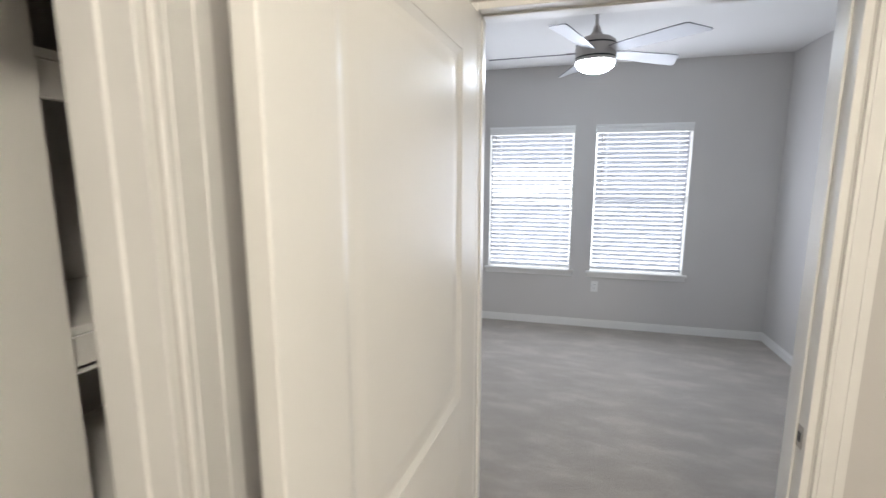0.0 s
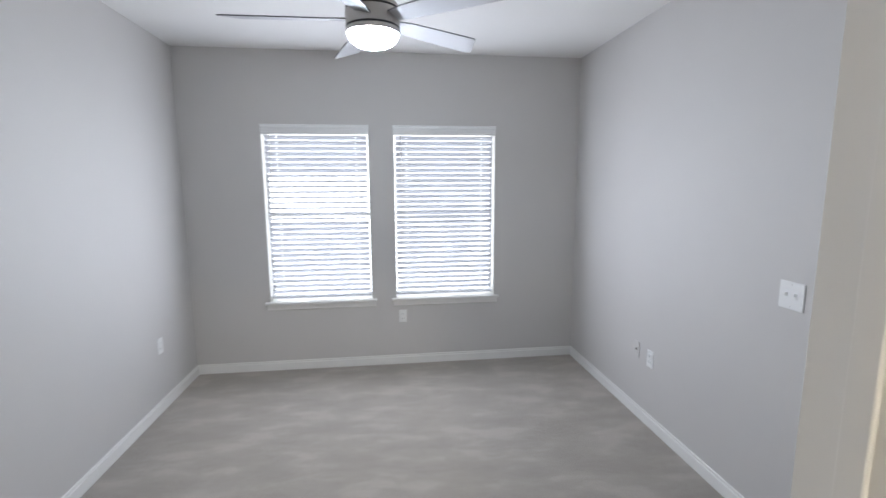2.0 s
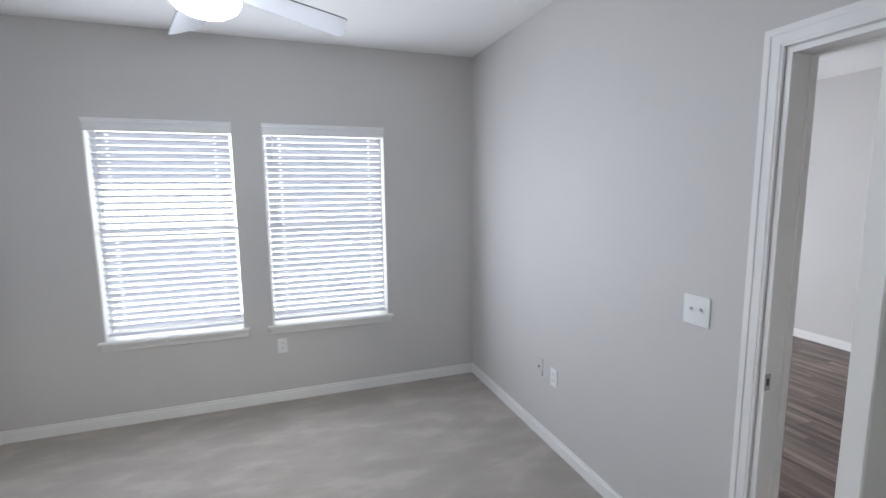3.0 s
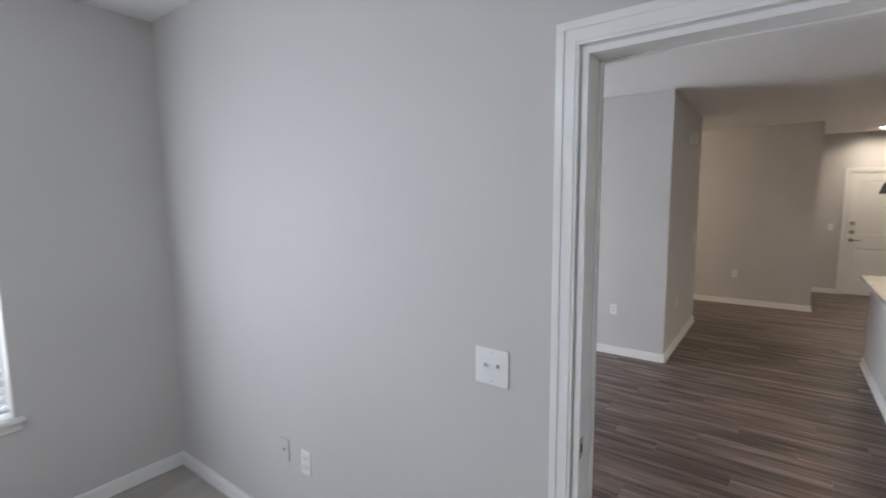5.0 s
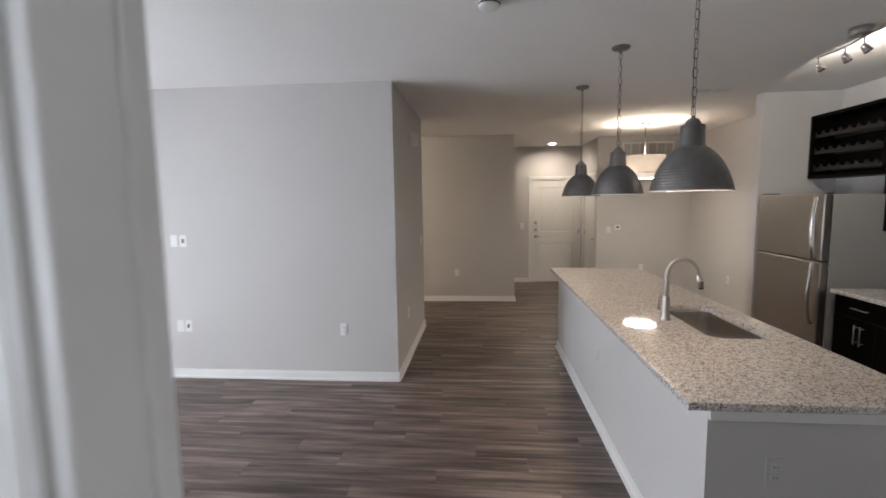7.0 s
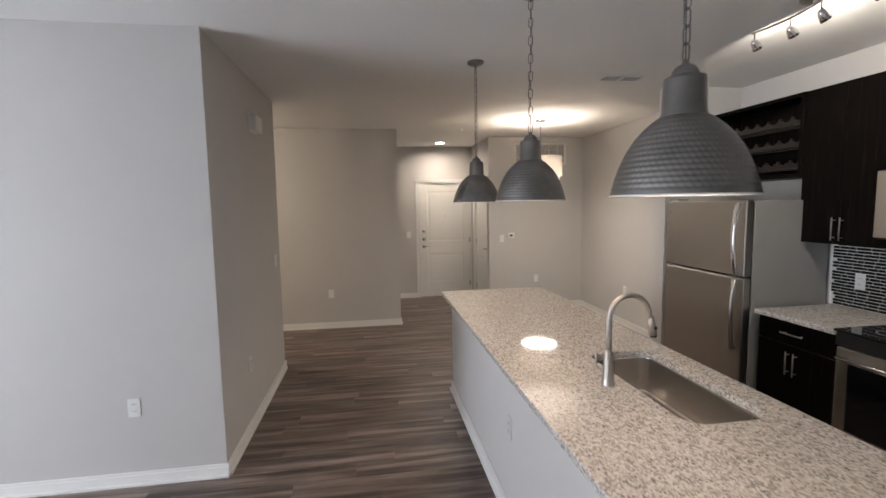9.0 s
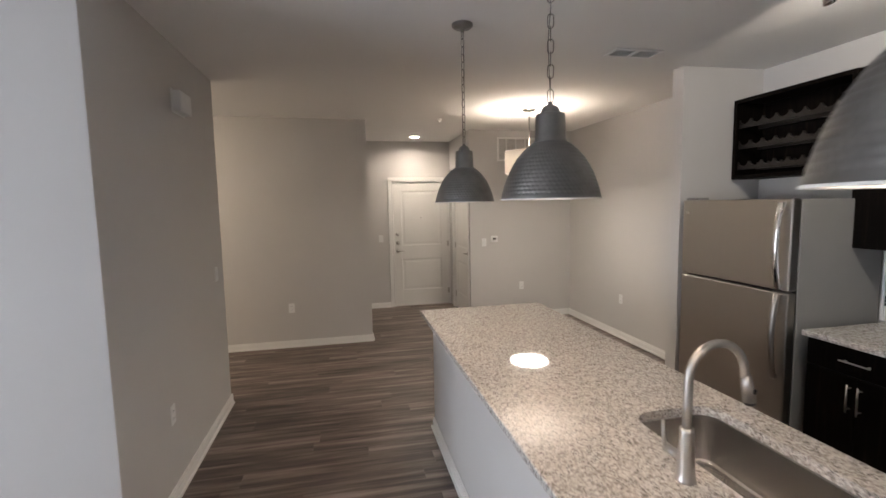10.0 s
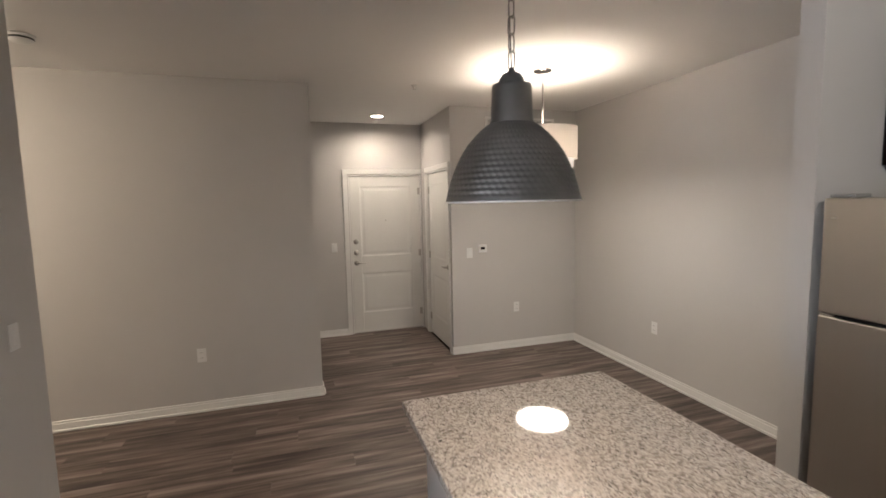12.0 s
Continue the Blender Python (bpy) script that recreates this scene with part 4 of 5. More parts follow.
def flush_lamp(place, material, label):
    f = thing("flush_ceiling_lamp", label, "ceiling lamp", (*place, CEIL))
    at = (*place, 0)
    part("base", lathe([(0, CEIL), (0.155, CEIL), (0.155, CEIL - 0.02), (0.145, CEIL - 0.024)], 40, at), NICKEL, f, "", True)
    part("bowl", lathe([(0.145, CEIL - 0.022), (0.135, CEIL - 0.05), (0.09, CEIL - 0.08), (0, CEIL - 0.092)], 40, at), material, f, "lit frosted bowl", True)


flush_lamp((0.50, -0.52), G_HALL, "lit flush ceiling lamp in the passage")
# unseen, added: stands in for warm light entering the side passage through a doorway
flush_lamp((8.2, 4.85), G_PASSAGE_FILL, "unseen ceiling lamp added to light the side passage")


# track light
track = thing("track_light", "curved brushed nickel track light with four swivel heads", "track light", (4.79, -0.255, CEIL))
part("canopy", lathe([(0, CEIL), (0.064, CEIL), (0.064, CEIL - 0.042), (0.060, CEIL - 0.046), (0, CEIL - 0.046)], 32, (4.79, -0.255, 0)), NICKEL, track, "", True)
part("stem", tube([(4.79, -0.255, CEIL - 0.03), (4.79, -0.255, 2.662)], 0.008, 10), NICKEL, track, "", True)
part("bar", tube([(4.44 + 0.74 * k / 20, -0.262 + 0.028 * math.sin(2 * math.pi * k / 20), 2.662) for k in range(21)], 0.006, 8), NICKEL, track, "curved bar", True)
for k, hx in enumerate((5.165, 4.955, 4.745, 4.505)):
    hy = -0.262 + 0.028 * math.sin(2 * math.pi * (hx - 4.44) / 0.74)
    aim = Vector((hx + (0.25, 0.1, -0.1, -0.2)[k], -1.35, (1.35, 1.35, 1.35, 1.9)[k])) - Vector((hx, hy, 2.60))
    m = Matrix.Translation((hx, hy, 2.605)) @ aim.to_track_quat("-Z", "Y").to_matrix().to_4x4()
    bm = tube([(hx, hy, 2.662), (hx, hy, 2.612)], 0.004, 8)
    part("swivel", bm, NICKEL, track, "", True)
    bm = lathe([(0, 0.018), (0.008, 0.017), (0.015, 0.010), (0.020, -0.004), (0.024, -0.022), (0.028, -0.044), (0.0265, -0.045), (0.021, -0.02), (0, -0.015)], 28)
    bmesh.ops.transform(bm, matrix=m, verts=bm.verts)
    head = part("spot_head", bm, CHROME, track, "bell-shaped nickel head", True)
    bm = lathe([(0.019, -0.030), (0, -0.028)], 20)
    bmesh.ops.transform(bm, matrix=m, verts=bm.verts)
    part("bulb_face", bm, G_SPOT, head, "lit bulb face")
    s = new("track_spot", bpy.data.lights.new("track_spot", "SPOT"))
    s.data.energy, s.data.color, s.data.spot_size, s.data.spot_blend, s.data.shadow_soft_size = SPOT_WATTS, (1.0, 0.90, 0.78), radians(168), 0.10, 0.02
    s.matrix_world = look(m @ Vector((0, 0, -0.052)), (hx, -1.45, 2.12))


# ---------------------------------------------------------------- kitchen island
IX0, IX1, IY0, IY1, IZ = 3.254, 6.712, 0.444, 1.386, 0.91
island = thing("kitchen_island", "long painted kitchen island with a dark cabinet side", "kitchen island", (4.98, 0.9, 0))
part("knee_wall", box(3.285, 6.672, 1.185, 1.300, 0, IZ - 0.032), WALL, island, "light grey painted knee wall")
part("end_panel", box(3.285, 3.385, 0.50, 1.185, 0, IZ - 0.032), WALL, island, "light grey painted end panel")
part("end_panel", box(6.572, 6.672, 0.50, 1.185, 0, IZ - 0.032), WALL, island, "light grey painted end panel")
part("counter_trim", box(3.270, 3.285, 0.50, 1.300, IZ - 0.078, IZ - 0.032, 0.004), TRIM, island, "white trim under the worktop")
part("toe_kick", box(3.385, 6.572, 0.58, 0.60, 0, 0.10), BLACK, island)
bm = bmesh.new()
for d, z0, z1 in ((0.014, 0.0, 0.067), (0.009, 0.067, 0.085), (0.026, 0.0, 0.018)):
    box(3.285 - d, 6.672 + d, 1.300, 1.300 + d, z0, z1, 0.002, bm)
    box(3.285 - d, 3.285, 0.50, 1.300, z0, z1, 0.002, bm)
    box(6.672, 6.672 + d, 0.50, 1.300, z0, z1, 0.002, bm)
part("baseboard", bm, TRIM, island, "white baseboard")
xs = [3.385, 3.985, 4.90, 5.45, 6.0, 6.572]
for a, b in zip(xs, xs[1:]):
    unit = thing("base_cabinet", "espresso base cabinet under the island worktop", "cabinet", ((a + b) / 2, 0.5, 0.1), "island cabinets")
    bm = bmesh.new()
    for x in (a + 0.001, b - 0.019):
        box(x, x + 0.018, 0.52, 1.10, 0.10, IZ - 0.034, 0, bm)
    box(a + 0.019, b - 0.019, 0.52, 1.10, 0.10, 0.118, 0, bm)
    part("body", bm, ESPRESSO, unit)
    d = part("door", box(a + 0.004, b - 0.004, 0.500, 0.519, 0.115, 0.70, 0.002), ESPRESSO, unit)
    part("handle", tube([((a + b) / 2, 0.475, 0.5), ((a + b) / 2, 0.475, 0.66)], 0.005, 8), NICKEL, d, "nickel bar handle", True)
    part("drawer", box(a + 0.004, b - 0.004, 0.500, 0.519, 0.705, IZ - 0.036, 0.002), ESPRESSO, unit)

# worktop with the sink's cut-out
SX0, SX1, SY0, SY1, SR = 4.068, 4.850, 0.575, 0.915, 0.085


def worktop_with_hole(name, label, x0, x1, y0, y1, z1, thick, hole):
    t = thing(name, label, "worktop", ((x0 + x1) / 2, (y0 + y1) / 2, z1 - thick))
    bm = bmesh.new()
    c = 0.003
    outer = [(x0, y0), (x1, y0), (x1, y1), (x0, y1)]
    rings = {}
    for z, ins in ((z1, c), (z1 - c, 0), (z1 - thick + c, 0), (z1 - thick, c)):
        rings[z, ins] = [bm.verts.new((x + (ins if x == x0 else -ins), y + (ins if y == y0 else -ins), z)) for x, y in outer]
    rs = list(rings.values())
    for a, b in zip(rs, rs[1:]):
        for k in range(4):
            bm.faces.new((a[k], a[(k + 1) % 4], b[(k + 1) % 4], b[k]))
    hi = [bm.verts.new((x, y, z1)) for x, y in hole]
    lo = [bm.verts.new((x, y, z1 - thick)) for x, y in hole]
    n = len(hole)
    for k in range(n):
        bm.faces.new((hi[k], hi[(k + 1) % n], lo[(k + 1) % n], lo[k]))
    for ring, inner in ((rs[0], hi), (rs[-1], lo)):
        edges = [bm.edges.get((ring[k], ring[(k + 1) % 4])) for k in range(4)] + [bm.edges.get((inner[k], inner[(k + 1) % n])) for k in range(n)]
        bmesh.ops.triangle_fill(bm, use_beauty=True, use_dissolve=False, edges=edges)
    part("slab", bm, GRANITE, t)
    return t


worktop_with_hole("island_worktop", "polished beige speckled granite worktop with a sink cut-out", IX0, IX1, IY0, IY1, IZ, 0.032, rounded_loop(SX0, SX1, SY0, SY1, SR))

sink = thing("kitchen_sink", "undermount brushed stainless steel sink basin", "sink", ((SX0 + SX1) / 2, (SY0 + SY1) / 2, IZ - 0.24))
bm = bmesh.new()
rings = []
WR0, FIL = 0.050, 0.018   # radius of the basin's corners and of its floor's edge
steps = [(0.030, IZ - 0.033, SR + 0.03), (0.006, IZ - 0.033, WR0 + 0.006), (0.003, IZ - 0.036, WR0 + 0.003), (0.002, IZ - 0.044, WR0), (-0.001, IZ - 0.12, WR0), (-0.004, IZ - 0.202, WR0)]
steps += [(-0.004 - FIL * (1 - math.cos(a)), IZ - 0.202 - FIL * math.sin(a), WR0 - FIL * (1 - math.cos(a))) for a in [radians(15 * k) for k in range(1, 7)]]
steps += [(-0.026, IZ - 0.2172, WR0 - 0.022), (-0.10, IZ - 0.2195, 0.02)]
for grow, z, r in steps:
    rings.append([bm.verts.new((x, y, z)) for x, y in rounded_loop(SX0 - grow, SX1 + grow, SY0 - grow, SY1 + grow, r, 12)])
n = len(rings[0])
for a, b in zip(rings, rings[1:]):
    for k in range(n):
        bm.faces.new((a[k], a[(k + 1) % n], b[(k + 1) % n], b[k]))
bm.faces.new(rings[-1])
part("basin", bm, STEEL_SINK, sink, "", True)
part("drain", lathe([(0, 0.001), (0.020, 0.001), (0.040, 0.003), (0.045, 0.001)], 24, (4.46, 0.75, IZ - 0.2195)), CHROME, sink, "chrome drain", True)

faucet = thing("kitchen_faucet", "brushed nickel gooseneck faucet with a side lever", "faucet", (4.462, 1.005, IZ))
FX, FY = 4.462, 1.005
part("base", lathe([(0, 0), (0.029, 0), (0.029, 0.005), (0.0265, 0.010), (0.0245, 0.025), (0.0215, 0.080), (0.0195, 0.140), (0.0185, 0.150), (0.0125, 0.152), (0, 0.152)], 32, (FX, FY, IZ)), NICKEL, faucet, "", True)
arc = [(FX, FY, IZ + 0.14), (FX, FY, IZ + 0.22), (FX, FY, IZ + 0.285)]
for k in range(1, 13):
    a = radians(180 - 15 * k)
    arc.append((FX, FY - 0.092 - 0.092 * math.cos(a), IZ + 0.285 + 0.098 * math.sin(a)))
arc += [(FX, FY - 0.190, IZ + 0.262)]
part("spout", tube(arc, [0.0122] * 3 + [0.0118] * (len(arc) - 3), 14), NICKEL, faucet, "curved gooseneck spout", True)
part("spray_head", tube([(FX, FY - 0.187, IZ + 0.285), (FX, FY - 0.194, IZ + 0.250), (FX, FY - 0.204, IZ + 0.205)], [0.0135, 0.0165, 0.0175], 16), NICKEL, faucet, "", True)
part("spray_tip", tube([(FX, FY - 0.204, IZ + 0.206), (FX, FY - 0.206, IZ + 0.196)], [0.0150, 0.0145], 16), BLACK, faucet, "dark rubber tip", True)
part("spray_button", tube([(FX - 0.010, FY - 0.203, IZ + 0.238), (FX - 0.018, FY - 0.207, IZ + 0.236)], [0.0085, 0.0075], 12), BLACK, faucet, "dark oval spray button", True)
part("lever", tube([(FX + 0.015, FY + 0.004, IZ + 0.060), (FX + 0.060, FY + 0.022, IZ + 0.066)], [0.013, 0.010], 12), NICKEL, faucet, "", True)
part("lever_handle", tube([(FX + 0.056, FY + 0.021, IZ + 0.060), (FX + 0.062, FY + 0.024, IZ + 0.10), (FX + 0.064, FY + 0.025, IZ + 0.145)], [0.0065, 0.0055, 0.005], 10), NICKEL, faucet, "", True)

plate("wall_outlet", "duplex outlet painted grey like the island end", "outlet", (3.285, 1.05, 0.630), -90, cover=WALL)
plate("wall_outlet", "duplex outlet painted grey like the island side", "outlet", (4.915, 1.300, 0.52), 180, cover=WALL)


# ---------------------------------------------------------------- kitchen wall
KB = -1.47   # the wall's face


def bar_handle(a, b, off, parent):
    """A nickel bar handle between two places on a front, standing off along y."""
    a, b = Vector(a), Vector(b)
    d = (b - a).normalized()
    bm = tube([a + Vector((0, off, 0)), b + Vector((0, off, 0))], 0.0047, 10)
    for p in (a + d * 0.02, b - d * 0.02):
        tube([p, p + Vector((0, off, 0))], 0.004, 8, bm)
    return part("handle", bm, NICKEL, parent, "brushed nickel bar handle", True)


def base_cabinet(x0, x1, front, top):
    c = thing("base_cabinet", "espresso base cabinet with a drawer and two doors", "cabinet", ((x0 + x1) / 2, front, 0), "kitchen wall cabinets")
    part("body", box(x0, x1, KB + 0.002, front - 0.021, 0.10, top, 0.001), ESPRESSO, c)
    part("toe_kick", box(x0, x1, KB + 0.002, front - 0.08, 0, 0.10), BLACK, c)
    d = part("drawer", box(x0 + 0.003, x1 - 0.003, front - 0.020, front, top - 0.165, top - 0.008, 0.002), ESPRESSO, c)
    xm = (x0 + x1) / 2
    bar_handle((xm - 0.08, front, top - 0.085), (xm + 0.08, front, top - 0.085), 0.03, d)
    for a, b, h in ((x0 + 0.003, xm - 0.0015, xm - 0.028), (xm + 0.0015, x1 - 0.003, xm + 0.028)):
        d = part("door", box(a, b, front - 0.020, front, 0.11, top - 0.170, 0.002), ESPRESSO, c)
        bar_handle((h, front, top - 0.37), (h, front, top - 0.21), 0.03, d)
    return c


def wall_cabinet(x0, x1, z0, z1, front=-1.19):
    c = thing("wall_cabinet", "espresso wall cabinet with two flat doors", "cabinet", ((x0 + x1) / 2, front, z0), "kitchen wall cabinets")
    part("body", box(x0, x1, KB + 0.002, front - 0.021, z0, z1, 0.001), ESPRESSO, c)
    xm = (x0 + x1) / 2
    for a, b, h in ((x0 + 0.002, xm - 0.0015, xm - 0.028), (xm + 0.0015, x1 - 0.002, xm + 0.028)):
        d = part("door", box(a, b, front - 0.020, front, z0 + 0.002, z1 - 0.002, 0.002), ESPRESSO, c)
        bar_handle((h, front, z0 + 0.03), (h, front, z0 + 0.19), 0.03, d)
    return c


CT = 0.890
base_cabinet(5.030, 5.600, -0.815, CT - 0.032)
base_cabinet(3.40, 4.262, -0.815, CT - 0.032)
wall_cabinet(5.085, 5.680, 1.368, 2.472)
wall_cabinet(3.40, 4.262, 1.368, 2.472)
wall_cabinet(4.270, 5.078, 1.86, 2.472)
for a, b in ((5.028, 5.615), (3.385, 4.264)):
    t = thing("kitchen_worktop", "polished beige speckled granite worktop on the wall cabinets", "worktop", ((a + b) / 2, -1.1, CT - 0.032))
    part("slab", box(a, b, KB + 0.001, -0.785, CT - 0.032, CT, 0.003), GRANITE, t)

# wine rack cabinet over the refrigerator
rack = thing("wine_rack_cabinet", "open espresso wine rack cabinet over the refrigerator", "wine rack", (6.14, -1.19, 1.848))
x0, x1, z0, z1, fy = 5.690, 6.594, 1.848, 2.474, -1.190
for nm, a, b, c, d in (("side_panel", x0, x0 + 0.018, z0, z1), ("side_panel", x1 - 0.018, x1, z0, z1), ("bottom_panel", x0 + 0.018, x1 - 0.018, z0, z0 + 0.018), ("top_panel", x0 + 0.018, x1 - 0.018, z1 - 0.018, z1)):
    part(nm, box(a, b, KB + 0.002, fy - 0.02, c, d, 0.001), ESPRESSO, rack)
part("back_panel", box(x0 + 0.018, x1 - 0.018, KB + 0.002, KB + 0.010, z0 + 0.018, z1 - 0.018), ESPRESSO, rack)
bm = bmesh.new()
for a, b, c, d in ((x0, x0 + 0.03, z0, z1), (x1 - 0.03, x1, z0, z1), (x0 + 0.03, x1 - 0.03, z0, z0 + 0.03), (x0 + 0.03, x1 - 0.03, z1 - 0.03, z1)):
    box(a, b, fy - 0.020, fy, c, d, 0.002, bm)
part("face_frame", bm, ESPRESSO, rack)
for row in range(3):
    for yy in (fy - 0.045, KB + 0.05):
        bm = bmesh.new()
        z = z0 + 0.095 + row * 0.165
        n, span = 8, (x1 - x0 - 0.04) / 8
        prof = []
        for i in range(n):
            xa = x0 + 0.02 + i * span
            prof += [(xa, 0.045), (xa + 0.012, 0.045)]
            for k in range(1, 8):
                a = math.pi * k / 8
                prof.append((xa + span / 2 + 0.006 - (span / 2 - 0.006) * math.cos(a), 0.045 - 0.036 * math.sin(a)))
        prof.append((x1 - 0.02, 0.045))
        up = [[bm.verts.new((x, yy + s * 0.009, z + h)) for x, h in prof] for s in (-1, 1)]
        dn = [[bm.verts.new((x, yy + s * 0.009, z - 0.02)) for x, h in prof] for s in (-1, 1)]
        for i in range(len(prof) - 1):
            if abs(prof[i + 1][0] - prof[i][0]) < 1e-6 and abs(prof[i + 1][1] - prof[i][1]) < 1e-6:
                continue
            bm.faces.new((up[0][i], up[0][i + 1], up[1][i + 1], up[1][i]))
            bm.faces.new((dn[0][i], dn[0][i + 1], dn[1][i + 1], dn[1][i]))
            for s in (0, 1):
                bm.faces.new((up[s][i], up[s][i + 1], dn[s][i + 1], dn[s][i]))
        part("bottle_rail", bm, RAIL_LIT, rack, "scalloped espresso bottle rail in a lighter, lit tone")

# refrigerator
FR = (5.652, 6.556, -1.44, -0.716)
fridge = thing("refrigerator", "stainless steel top-freezer refrigerator with grey sides", "refrigerator", (6.1, -1.1, 0))
part("body", box(FR[0] + 0.004, FR[1] - 0.004, FR[2], FR[3] - 0.075, 0.03, 1.680, 0.006, seg=2), FRIDGESIDE, fridge, "grey textured cabinet")
part("gasket", box(FR[0] + 0.012, FR[1] - 0.012, FR[3] - 0.076, FR[3] - 0.062, 0.06, 1.675), BLACK, fridge, "dark door gasket")
part("kick_grille", box(FR[0] + 0.01, FR[1] - 0.01, FR[3] - 0.10, FR[3] - 0.05, 0.02, 0.09, 0.004), BLACK, fridge, "black kick grille")
for z0, z1, h0, h1 in ((1.118, 1.686, 1.125, 1.665), (0.095, 1.104, 0.56, 1.098)):
    d = part("door", box(FR[0], FR[1], FR[3] - 0.062, FR[3], z0, z1, 0.010, seg=3), STEEL_V, fridge, "brushed stainless door")
    rows = []
    for k in range(9):
        t = k / 8
        rows.append((FR[0] + 0.055 + 0.0 * t, FR[3] + 0.018 + 0.038 * math.sin(math.pi * (t * 0.86 + 0.07)), h0 + (h1 - h0) * t))
    bm = bmesh.new()
    prev = None
    for k, (x, y, z) in enumerate(rows):
        ring = [bm.verts.new((x + dx, y + dy, z)) for dx, dy in ((-0.016, -0.012), (0.016, -0.012), (0.018, 0.004), (0.010, 0.012), (-0.010, 0.012), (-0.018, 0.004))]
        if prev:
            for i in range(6):
                bm.faces.new((prev[i], prev[(i + 1) % 6], ring[(i + 1) % 6], ring[i]))
        else:
            bm.faces.new(ring[::-1])
        prev = ring
    bm.faces.new(prev)
    for z in (h0 + 0.012, h1 - 0.012):
        box(FR[0] + 0.043, FR[0] + 0.067, FR[3], FR[3] + 0.022, z - 0.012, z + 0.012, 0.003, bm)
    part("handle", bm, CHROME if z0 > 1 else STEEL_V, d, "bowed bright metal handle", True)
part("hinge_cap", box(FR[1] - 0.13, FR[1] - 0.02, FR[3] - 0.12, FR[3] - 0.01, 1.686, 1.704, 0.006, seg=2), FRIDGESIDE, fridge, "grey hinge cap")
part("centre_hinge", box(FR[1] - 0.075, FR[1] - 0.004, FR[3] - 0.030, FR[3] - 0.004, 1.1055, 1.1165, 0.002), CHROME, fridge, "bright centre hinge")
part("badge", box(FR[1] - 0.065, FR[1] - 0.035, FR[3], FR[3] + 0.002, 1.585, 1.595, 0.0008), CHROME, fridge, "small bright maker's badge")

# range
stove = thing("kitchen_range", "stainless and black glass electric range between the cabinets", "range", (4.645, -1.12, 0))
part("body", box(4.268, 5.022, KB + 0.01, -0.84, 0.02, 0.885, 0.003), BLACK, stove)
part("cooktop", box(4.266, 5.024, KB + 0.01, -0.775, 0.887, 0.902, 0.005, seg=2), BLACKGLASS, stove, "black glass cooktop")
for bx, by, r in ((4.45, -0.97, 0.10), (4.84, -0.97, 0.075), (4.45, -1.27, 0.075), (4.84, -1.27, 0.10)):
    part("burner_ring", lathe([(r - 0.003, 0.9022), (r, 0.9028), (r + 0.003, 0.9022)], 40, (bx, by, 0)), FRIDGESIDE, stove, "thin grey burner ring")
part("control_panel", box(4.270, 5.020, -0.838, -0.790, 0.80, 0.885, 0.004), BLACK, stove, "black control panel")
d = part("oven_door", box(4.272, 5.018, -0.838, -0.800, 0.24, 0.79, 0.006, seg=2), STEEL_V, stove, "stainless oven door")
part("window_trim", box(4.345, 4.945, -0.801, -0.797, 0.285, 0.705, 0.0015), CHROME, d, "bright window trim")
part("oven_window", box(4.352, 4.938, -0.7985, -0.795, 0.292, 0.698, 0.001), BLACKGLASS, d, "dark oven window")
bm = tube([(4.31, -0.755, 0.735), (4.98, -0.755, 0.735)], 0.011, 12)
for x in (4.34, 4.95):
    tube([(x, -0.80, 0.735), (x, -0.755, 0.735)], 0.008, 8, bm)
part("handle", bm, CHROME, d, "bright oven handle", True)
part("storage_drawer", box(4.272, 5.018, -0.838, -0.802, 0.06, 0.23, 0.005), STEEL_V, stove)
part("back_guard", box(4.27, 5.02, KB + 0.005, KB + 0.06, 0.902, 1.03, 0.006, seg=2), BLACK, stove, "black back guard")

micro = thing("microwave_oven", "stainless over-range microwave under a cabinet", "microwave", (4.67, -1.25, 1.43))
part("body", box(4.272, 5.076, KB + 0.002, -1.10, 1.435, 1.858, 0.003), BLACK, micro)
d = part("door", box(4.46, 5.074, -1.10, -1.072, 1.445, 1.850, 0.004), STEEL_V, micro, "stainless door")
part("window", box(4.53, 5.00, -1.0722, -1.070, 1.52, 1.78, 0.001), BLACKGLASS, d, "dark window")
part("control_panel", box(4.274, 4.456, -1.10, -1.072, 1.445, 1.850, 0.004), BLACK, micro, "black control panel")

plate("wall_outlet", OUT + " on the tiled backsplash", "outlet", (5.43, KB + 0.010, 1.092), 180)

# shelves in the passage closet
shelves = thing("closet_shelves", "white closet shelving tower with an upright side panel", "shelving", (-1.1, 0.7, 0))
part("side_panel", box(-1.02, -1.00, 0.24, 0.715, 0.0, 2.30, 0.002), DOORPAINT, shelves, "white upright panel")
for z in (1.84, 1.285):
    part("shelf", box(-1.50, -1.03, 0.30, 1.31, z, z + 0.020, 0.002), TRIM, shelves)
    part("shelf_apron", box(-1.045, -1.03, 0.70, 1.31, z - 0.075, z - 0.001, 0.002), TRIM, shelves)
for z in (0.40, 0.85, 1.20):
    part("shelf", box(-1.50, -1.03, 0.30, 1.31, z, z + 0.020, 0.002), TRIM, shelves)
basket = thing("wire_basket", "white wire basket hanging on the closet panel", "basket", (-0.95, 0.45, 0.85))
for z in (0.86, 0.95, 1.04):
    part("hoop", tube([(x, y, z) for x, y in rounded_loop(-0.999, -0.88, 0.30, 0.56, 0.03, 3)], 0.003, 6, None, True), PLASTIC, basket)
for k in range(7):
    y = 0.31 + 0.04 * k
    part("wire", tube([(-0.999, y, 0.86), (-0.88, y, 0.86), (-0.88, y, 1.04)], 0.002, 5), PLASTIC, basket)


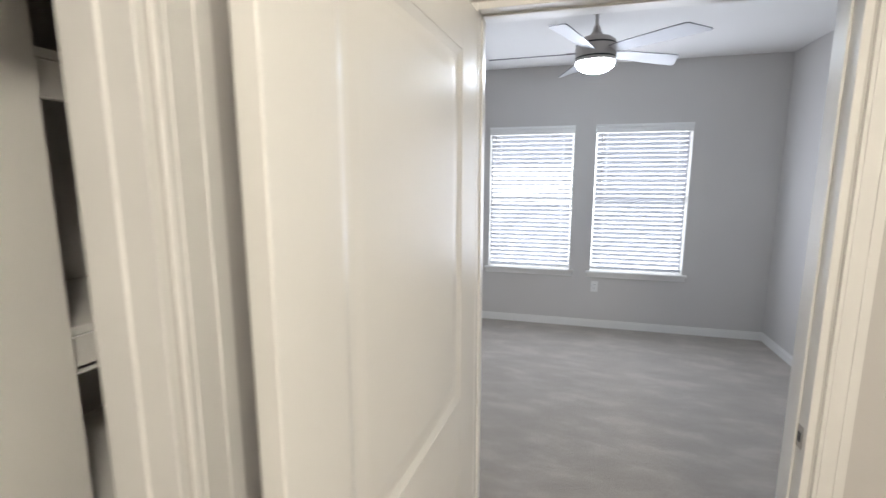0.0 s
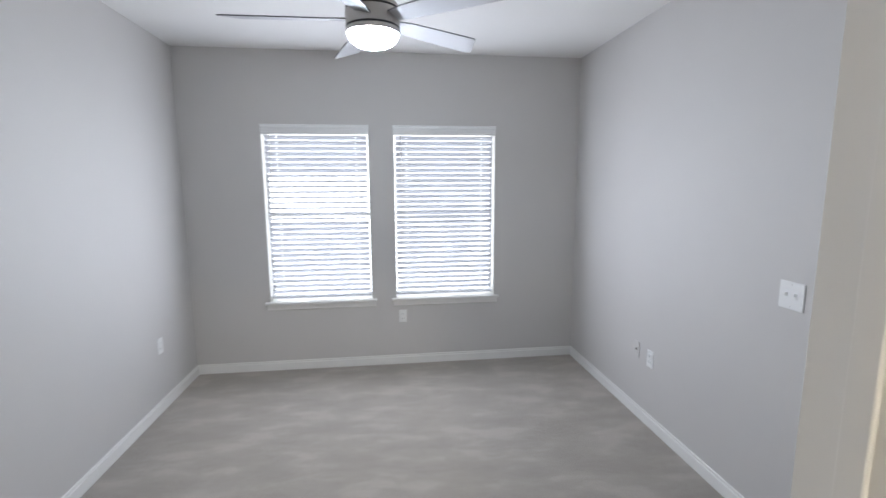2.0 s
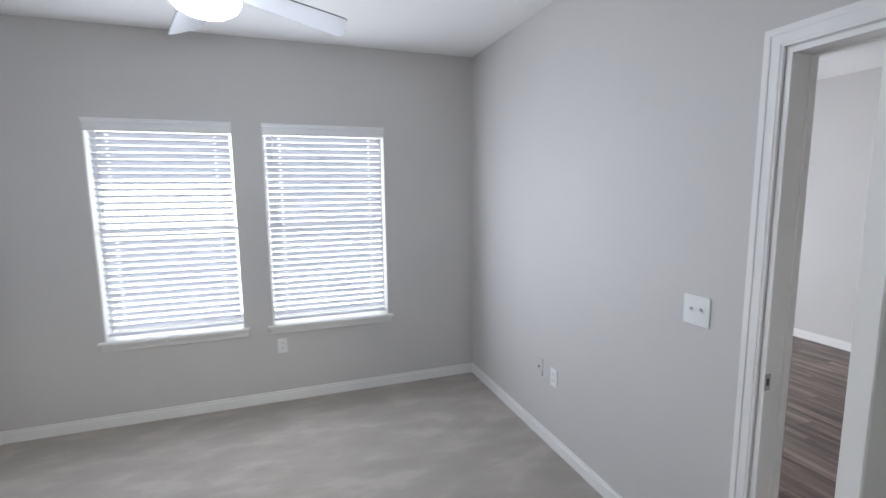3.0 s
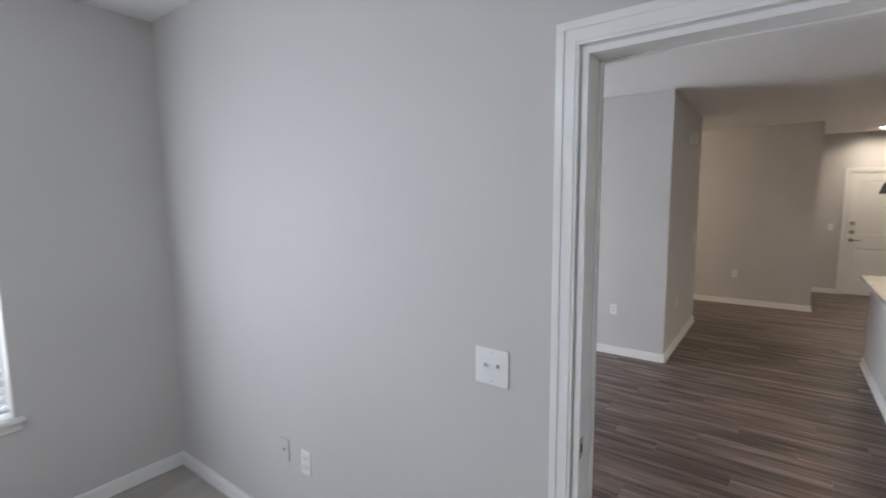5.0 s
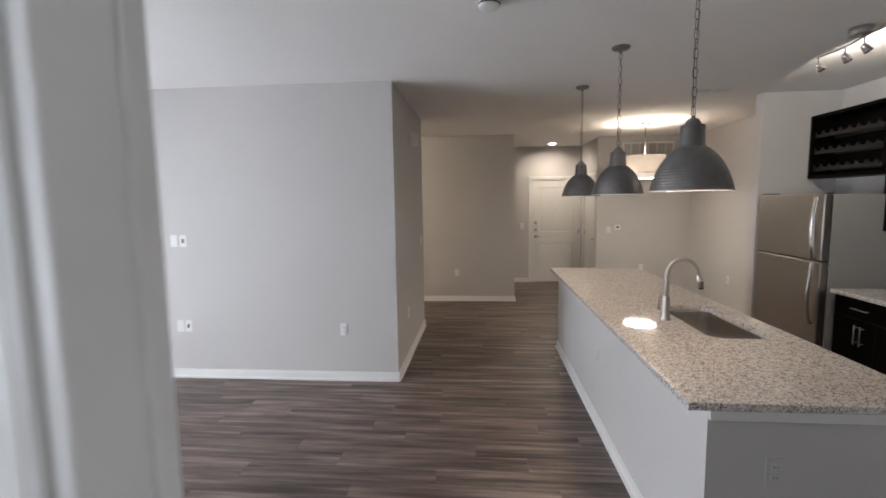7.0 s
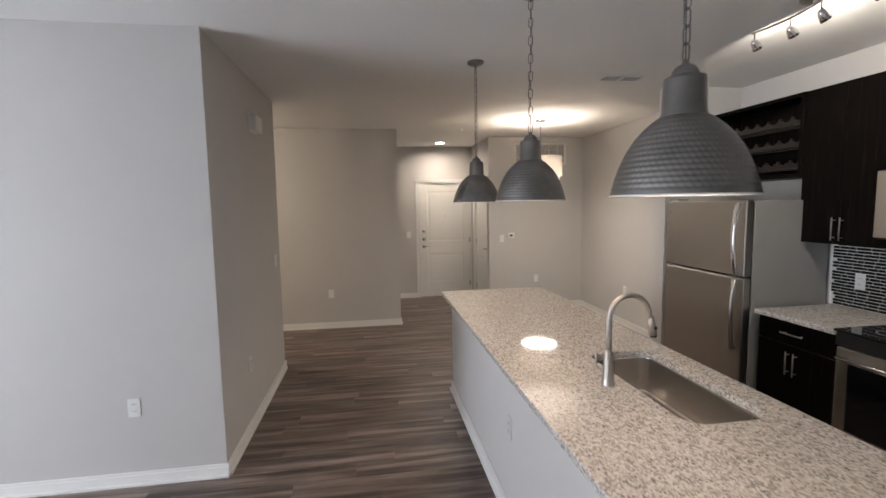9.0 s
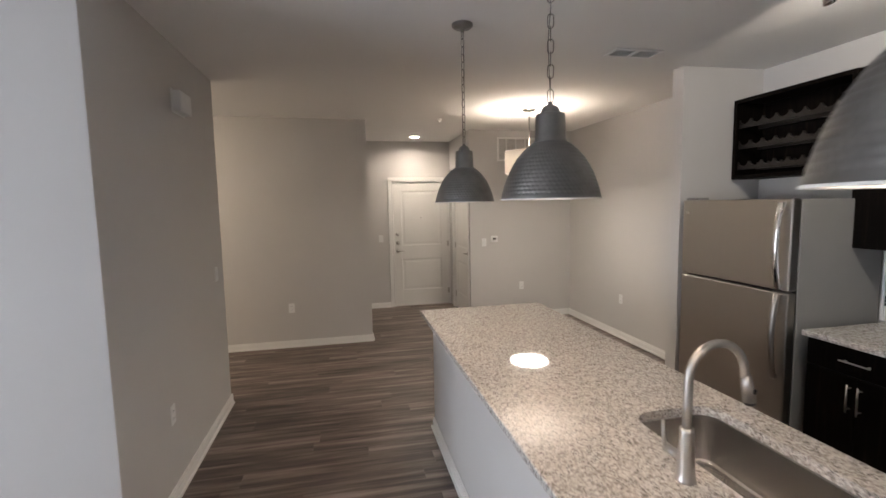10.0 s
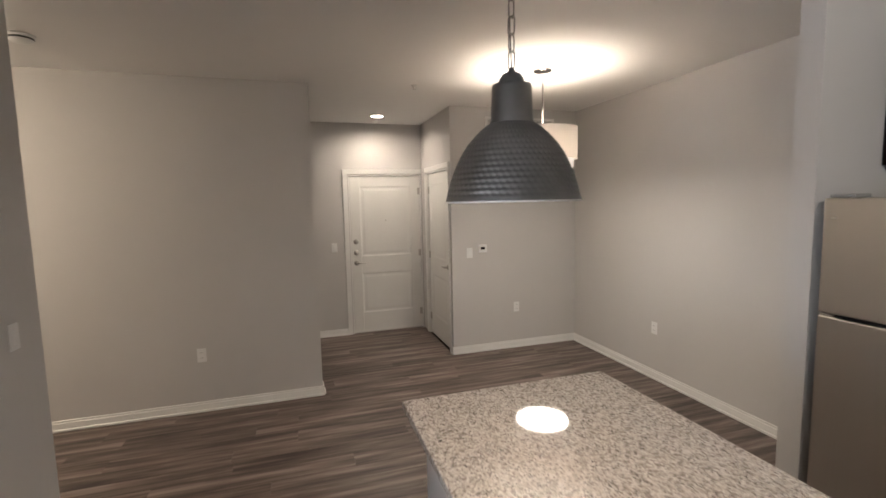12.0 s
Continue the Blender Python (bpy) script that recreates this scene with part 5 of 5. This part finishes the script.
# ---------------------------------------------------------------- backsplash tiles
rng = random.Random(7)
splash = thing("tile_backsplash", "dark glass mosaic backsplash with pale grout", "backsplash", (5.3, KB, CT))
part("grout", box(3.40, 5.640, KB, KB + 0.004, CT, 1.368), TILEGROUT, splash, "pale grout bed")
part("edge_strip", box(5.640, 5.660, KB, KB + 0.012, CT, 1.368, 0.002), TRIM, splash, "white edge strip")
TILES = []
for w in (0.042, 0.066, 0.096):
    bm = box(-w / 2, w / 2, 0, 0.005, -0.0094, 0.0094, 0.0010)
    me = bpy.data.meshes.new("tile")
    bm.to_mesh(me)
    bm.free()
    me.materials.append(TILE)
    TILES.append((w, me))
rest = bmesh.new()
zrow = CT + 0.013
made = 0
while zrow < 1.356:
    x = 5.638 - rng.choice((0.0, 0.0, 0.018, 0.030))
    while x > 3.45:
        w, me = TILES[rng.choice((0, 1, 1, 2, 2))]
        if x - w < 3.41:
            break
        jut = rng.uniform(0, 0.0008)
        if x > 5.02 and made < 300:
            o = new("tile", me)
            o.parent = splash
            o.location = Vector((x - w / 2, KB + 0.0032 + jut, zrow)) - splash.location
            made += 1
        else:
            box(x - w + 0.0, x, KB + 0.0032, KB + 0.0085, zrow - 0.0094, zrow + 0.0094, 0, rest)
        x -= w + 0.0046
    zrow += 0.0234
tagged(part("tile_field", rest, TILE, splash, "dark glass mosaic tiles"), kind="stuff")

# ---------------------------------------------------------------- floor planks
PW, PL = 0.152, 1.22
planks = thing("floor_planks", "grey-brown wood-look vinyl plank floor", "floor", (5, 1, 0), kind="structure")


def plank_mesh(length):
    bm = box(-PW / 2 + 0.0003, PW / 2 - 0.0003, -length / 2 + 0.0003, length / 2 - 0.0003, -0.006, 0.0, 0.0005)
    me = bpy.data.meshes.new("plank")
    bm.to_mesh(me)
    bm.free()
    me.materials.append(PLANK)
    return me


REGIONS = [(1.955, 5.616, -1.47, 6.60), (5.616, 7.55, -1.47, 2.935), (7.55, 9.084, -1.39, 5.30), (9.084, 9.689, -1.39, 1.622), (9.689, 10.925, 0.168, 1.622), (9.204, 10.925, 1.622, 2.60)]
shared = {}
far = bmesh.new()
made = 0
col = 0
for r in REGIONS:
    x = r[0]
    while x < r[1] - 1e-4:
        w = min(PW, r[1] - x)
        y = r[2] - rng.uniform(0, PL)
        while y < r[3]:
            a, b = max(y, r[2]), min(y + PL, r[3])
            y += PL
            if b - a < 0.02:
                continue
            cx, cy = x + w / 2, (a + b) / 2
            whole = w > PW - 1e-4 and 1.0 < cy < 4.5 and cx < 9.1
            if whole and made < 300:
                key = round(b - a, 3)
                if key not in shared:
                    shared[key] = plank_mesh(b - a)
                o = new("plank", shared[key])
                o.parent = planks
                o.location = Vector((cx, cy, 0)) - planks.location
                made += 1
            else:
                box(x + 0.0003, x + w - 0.0003, a + 0.0003, b - 0.0003, -0.006, 0.0, 0, far)
        x += PW
tagged(part("plank_field", far, PLANK, planks, "wood-look vinyl planks"), kind="stuff")
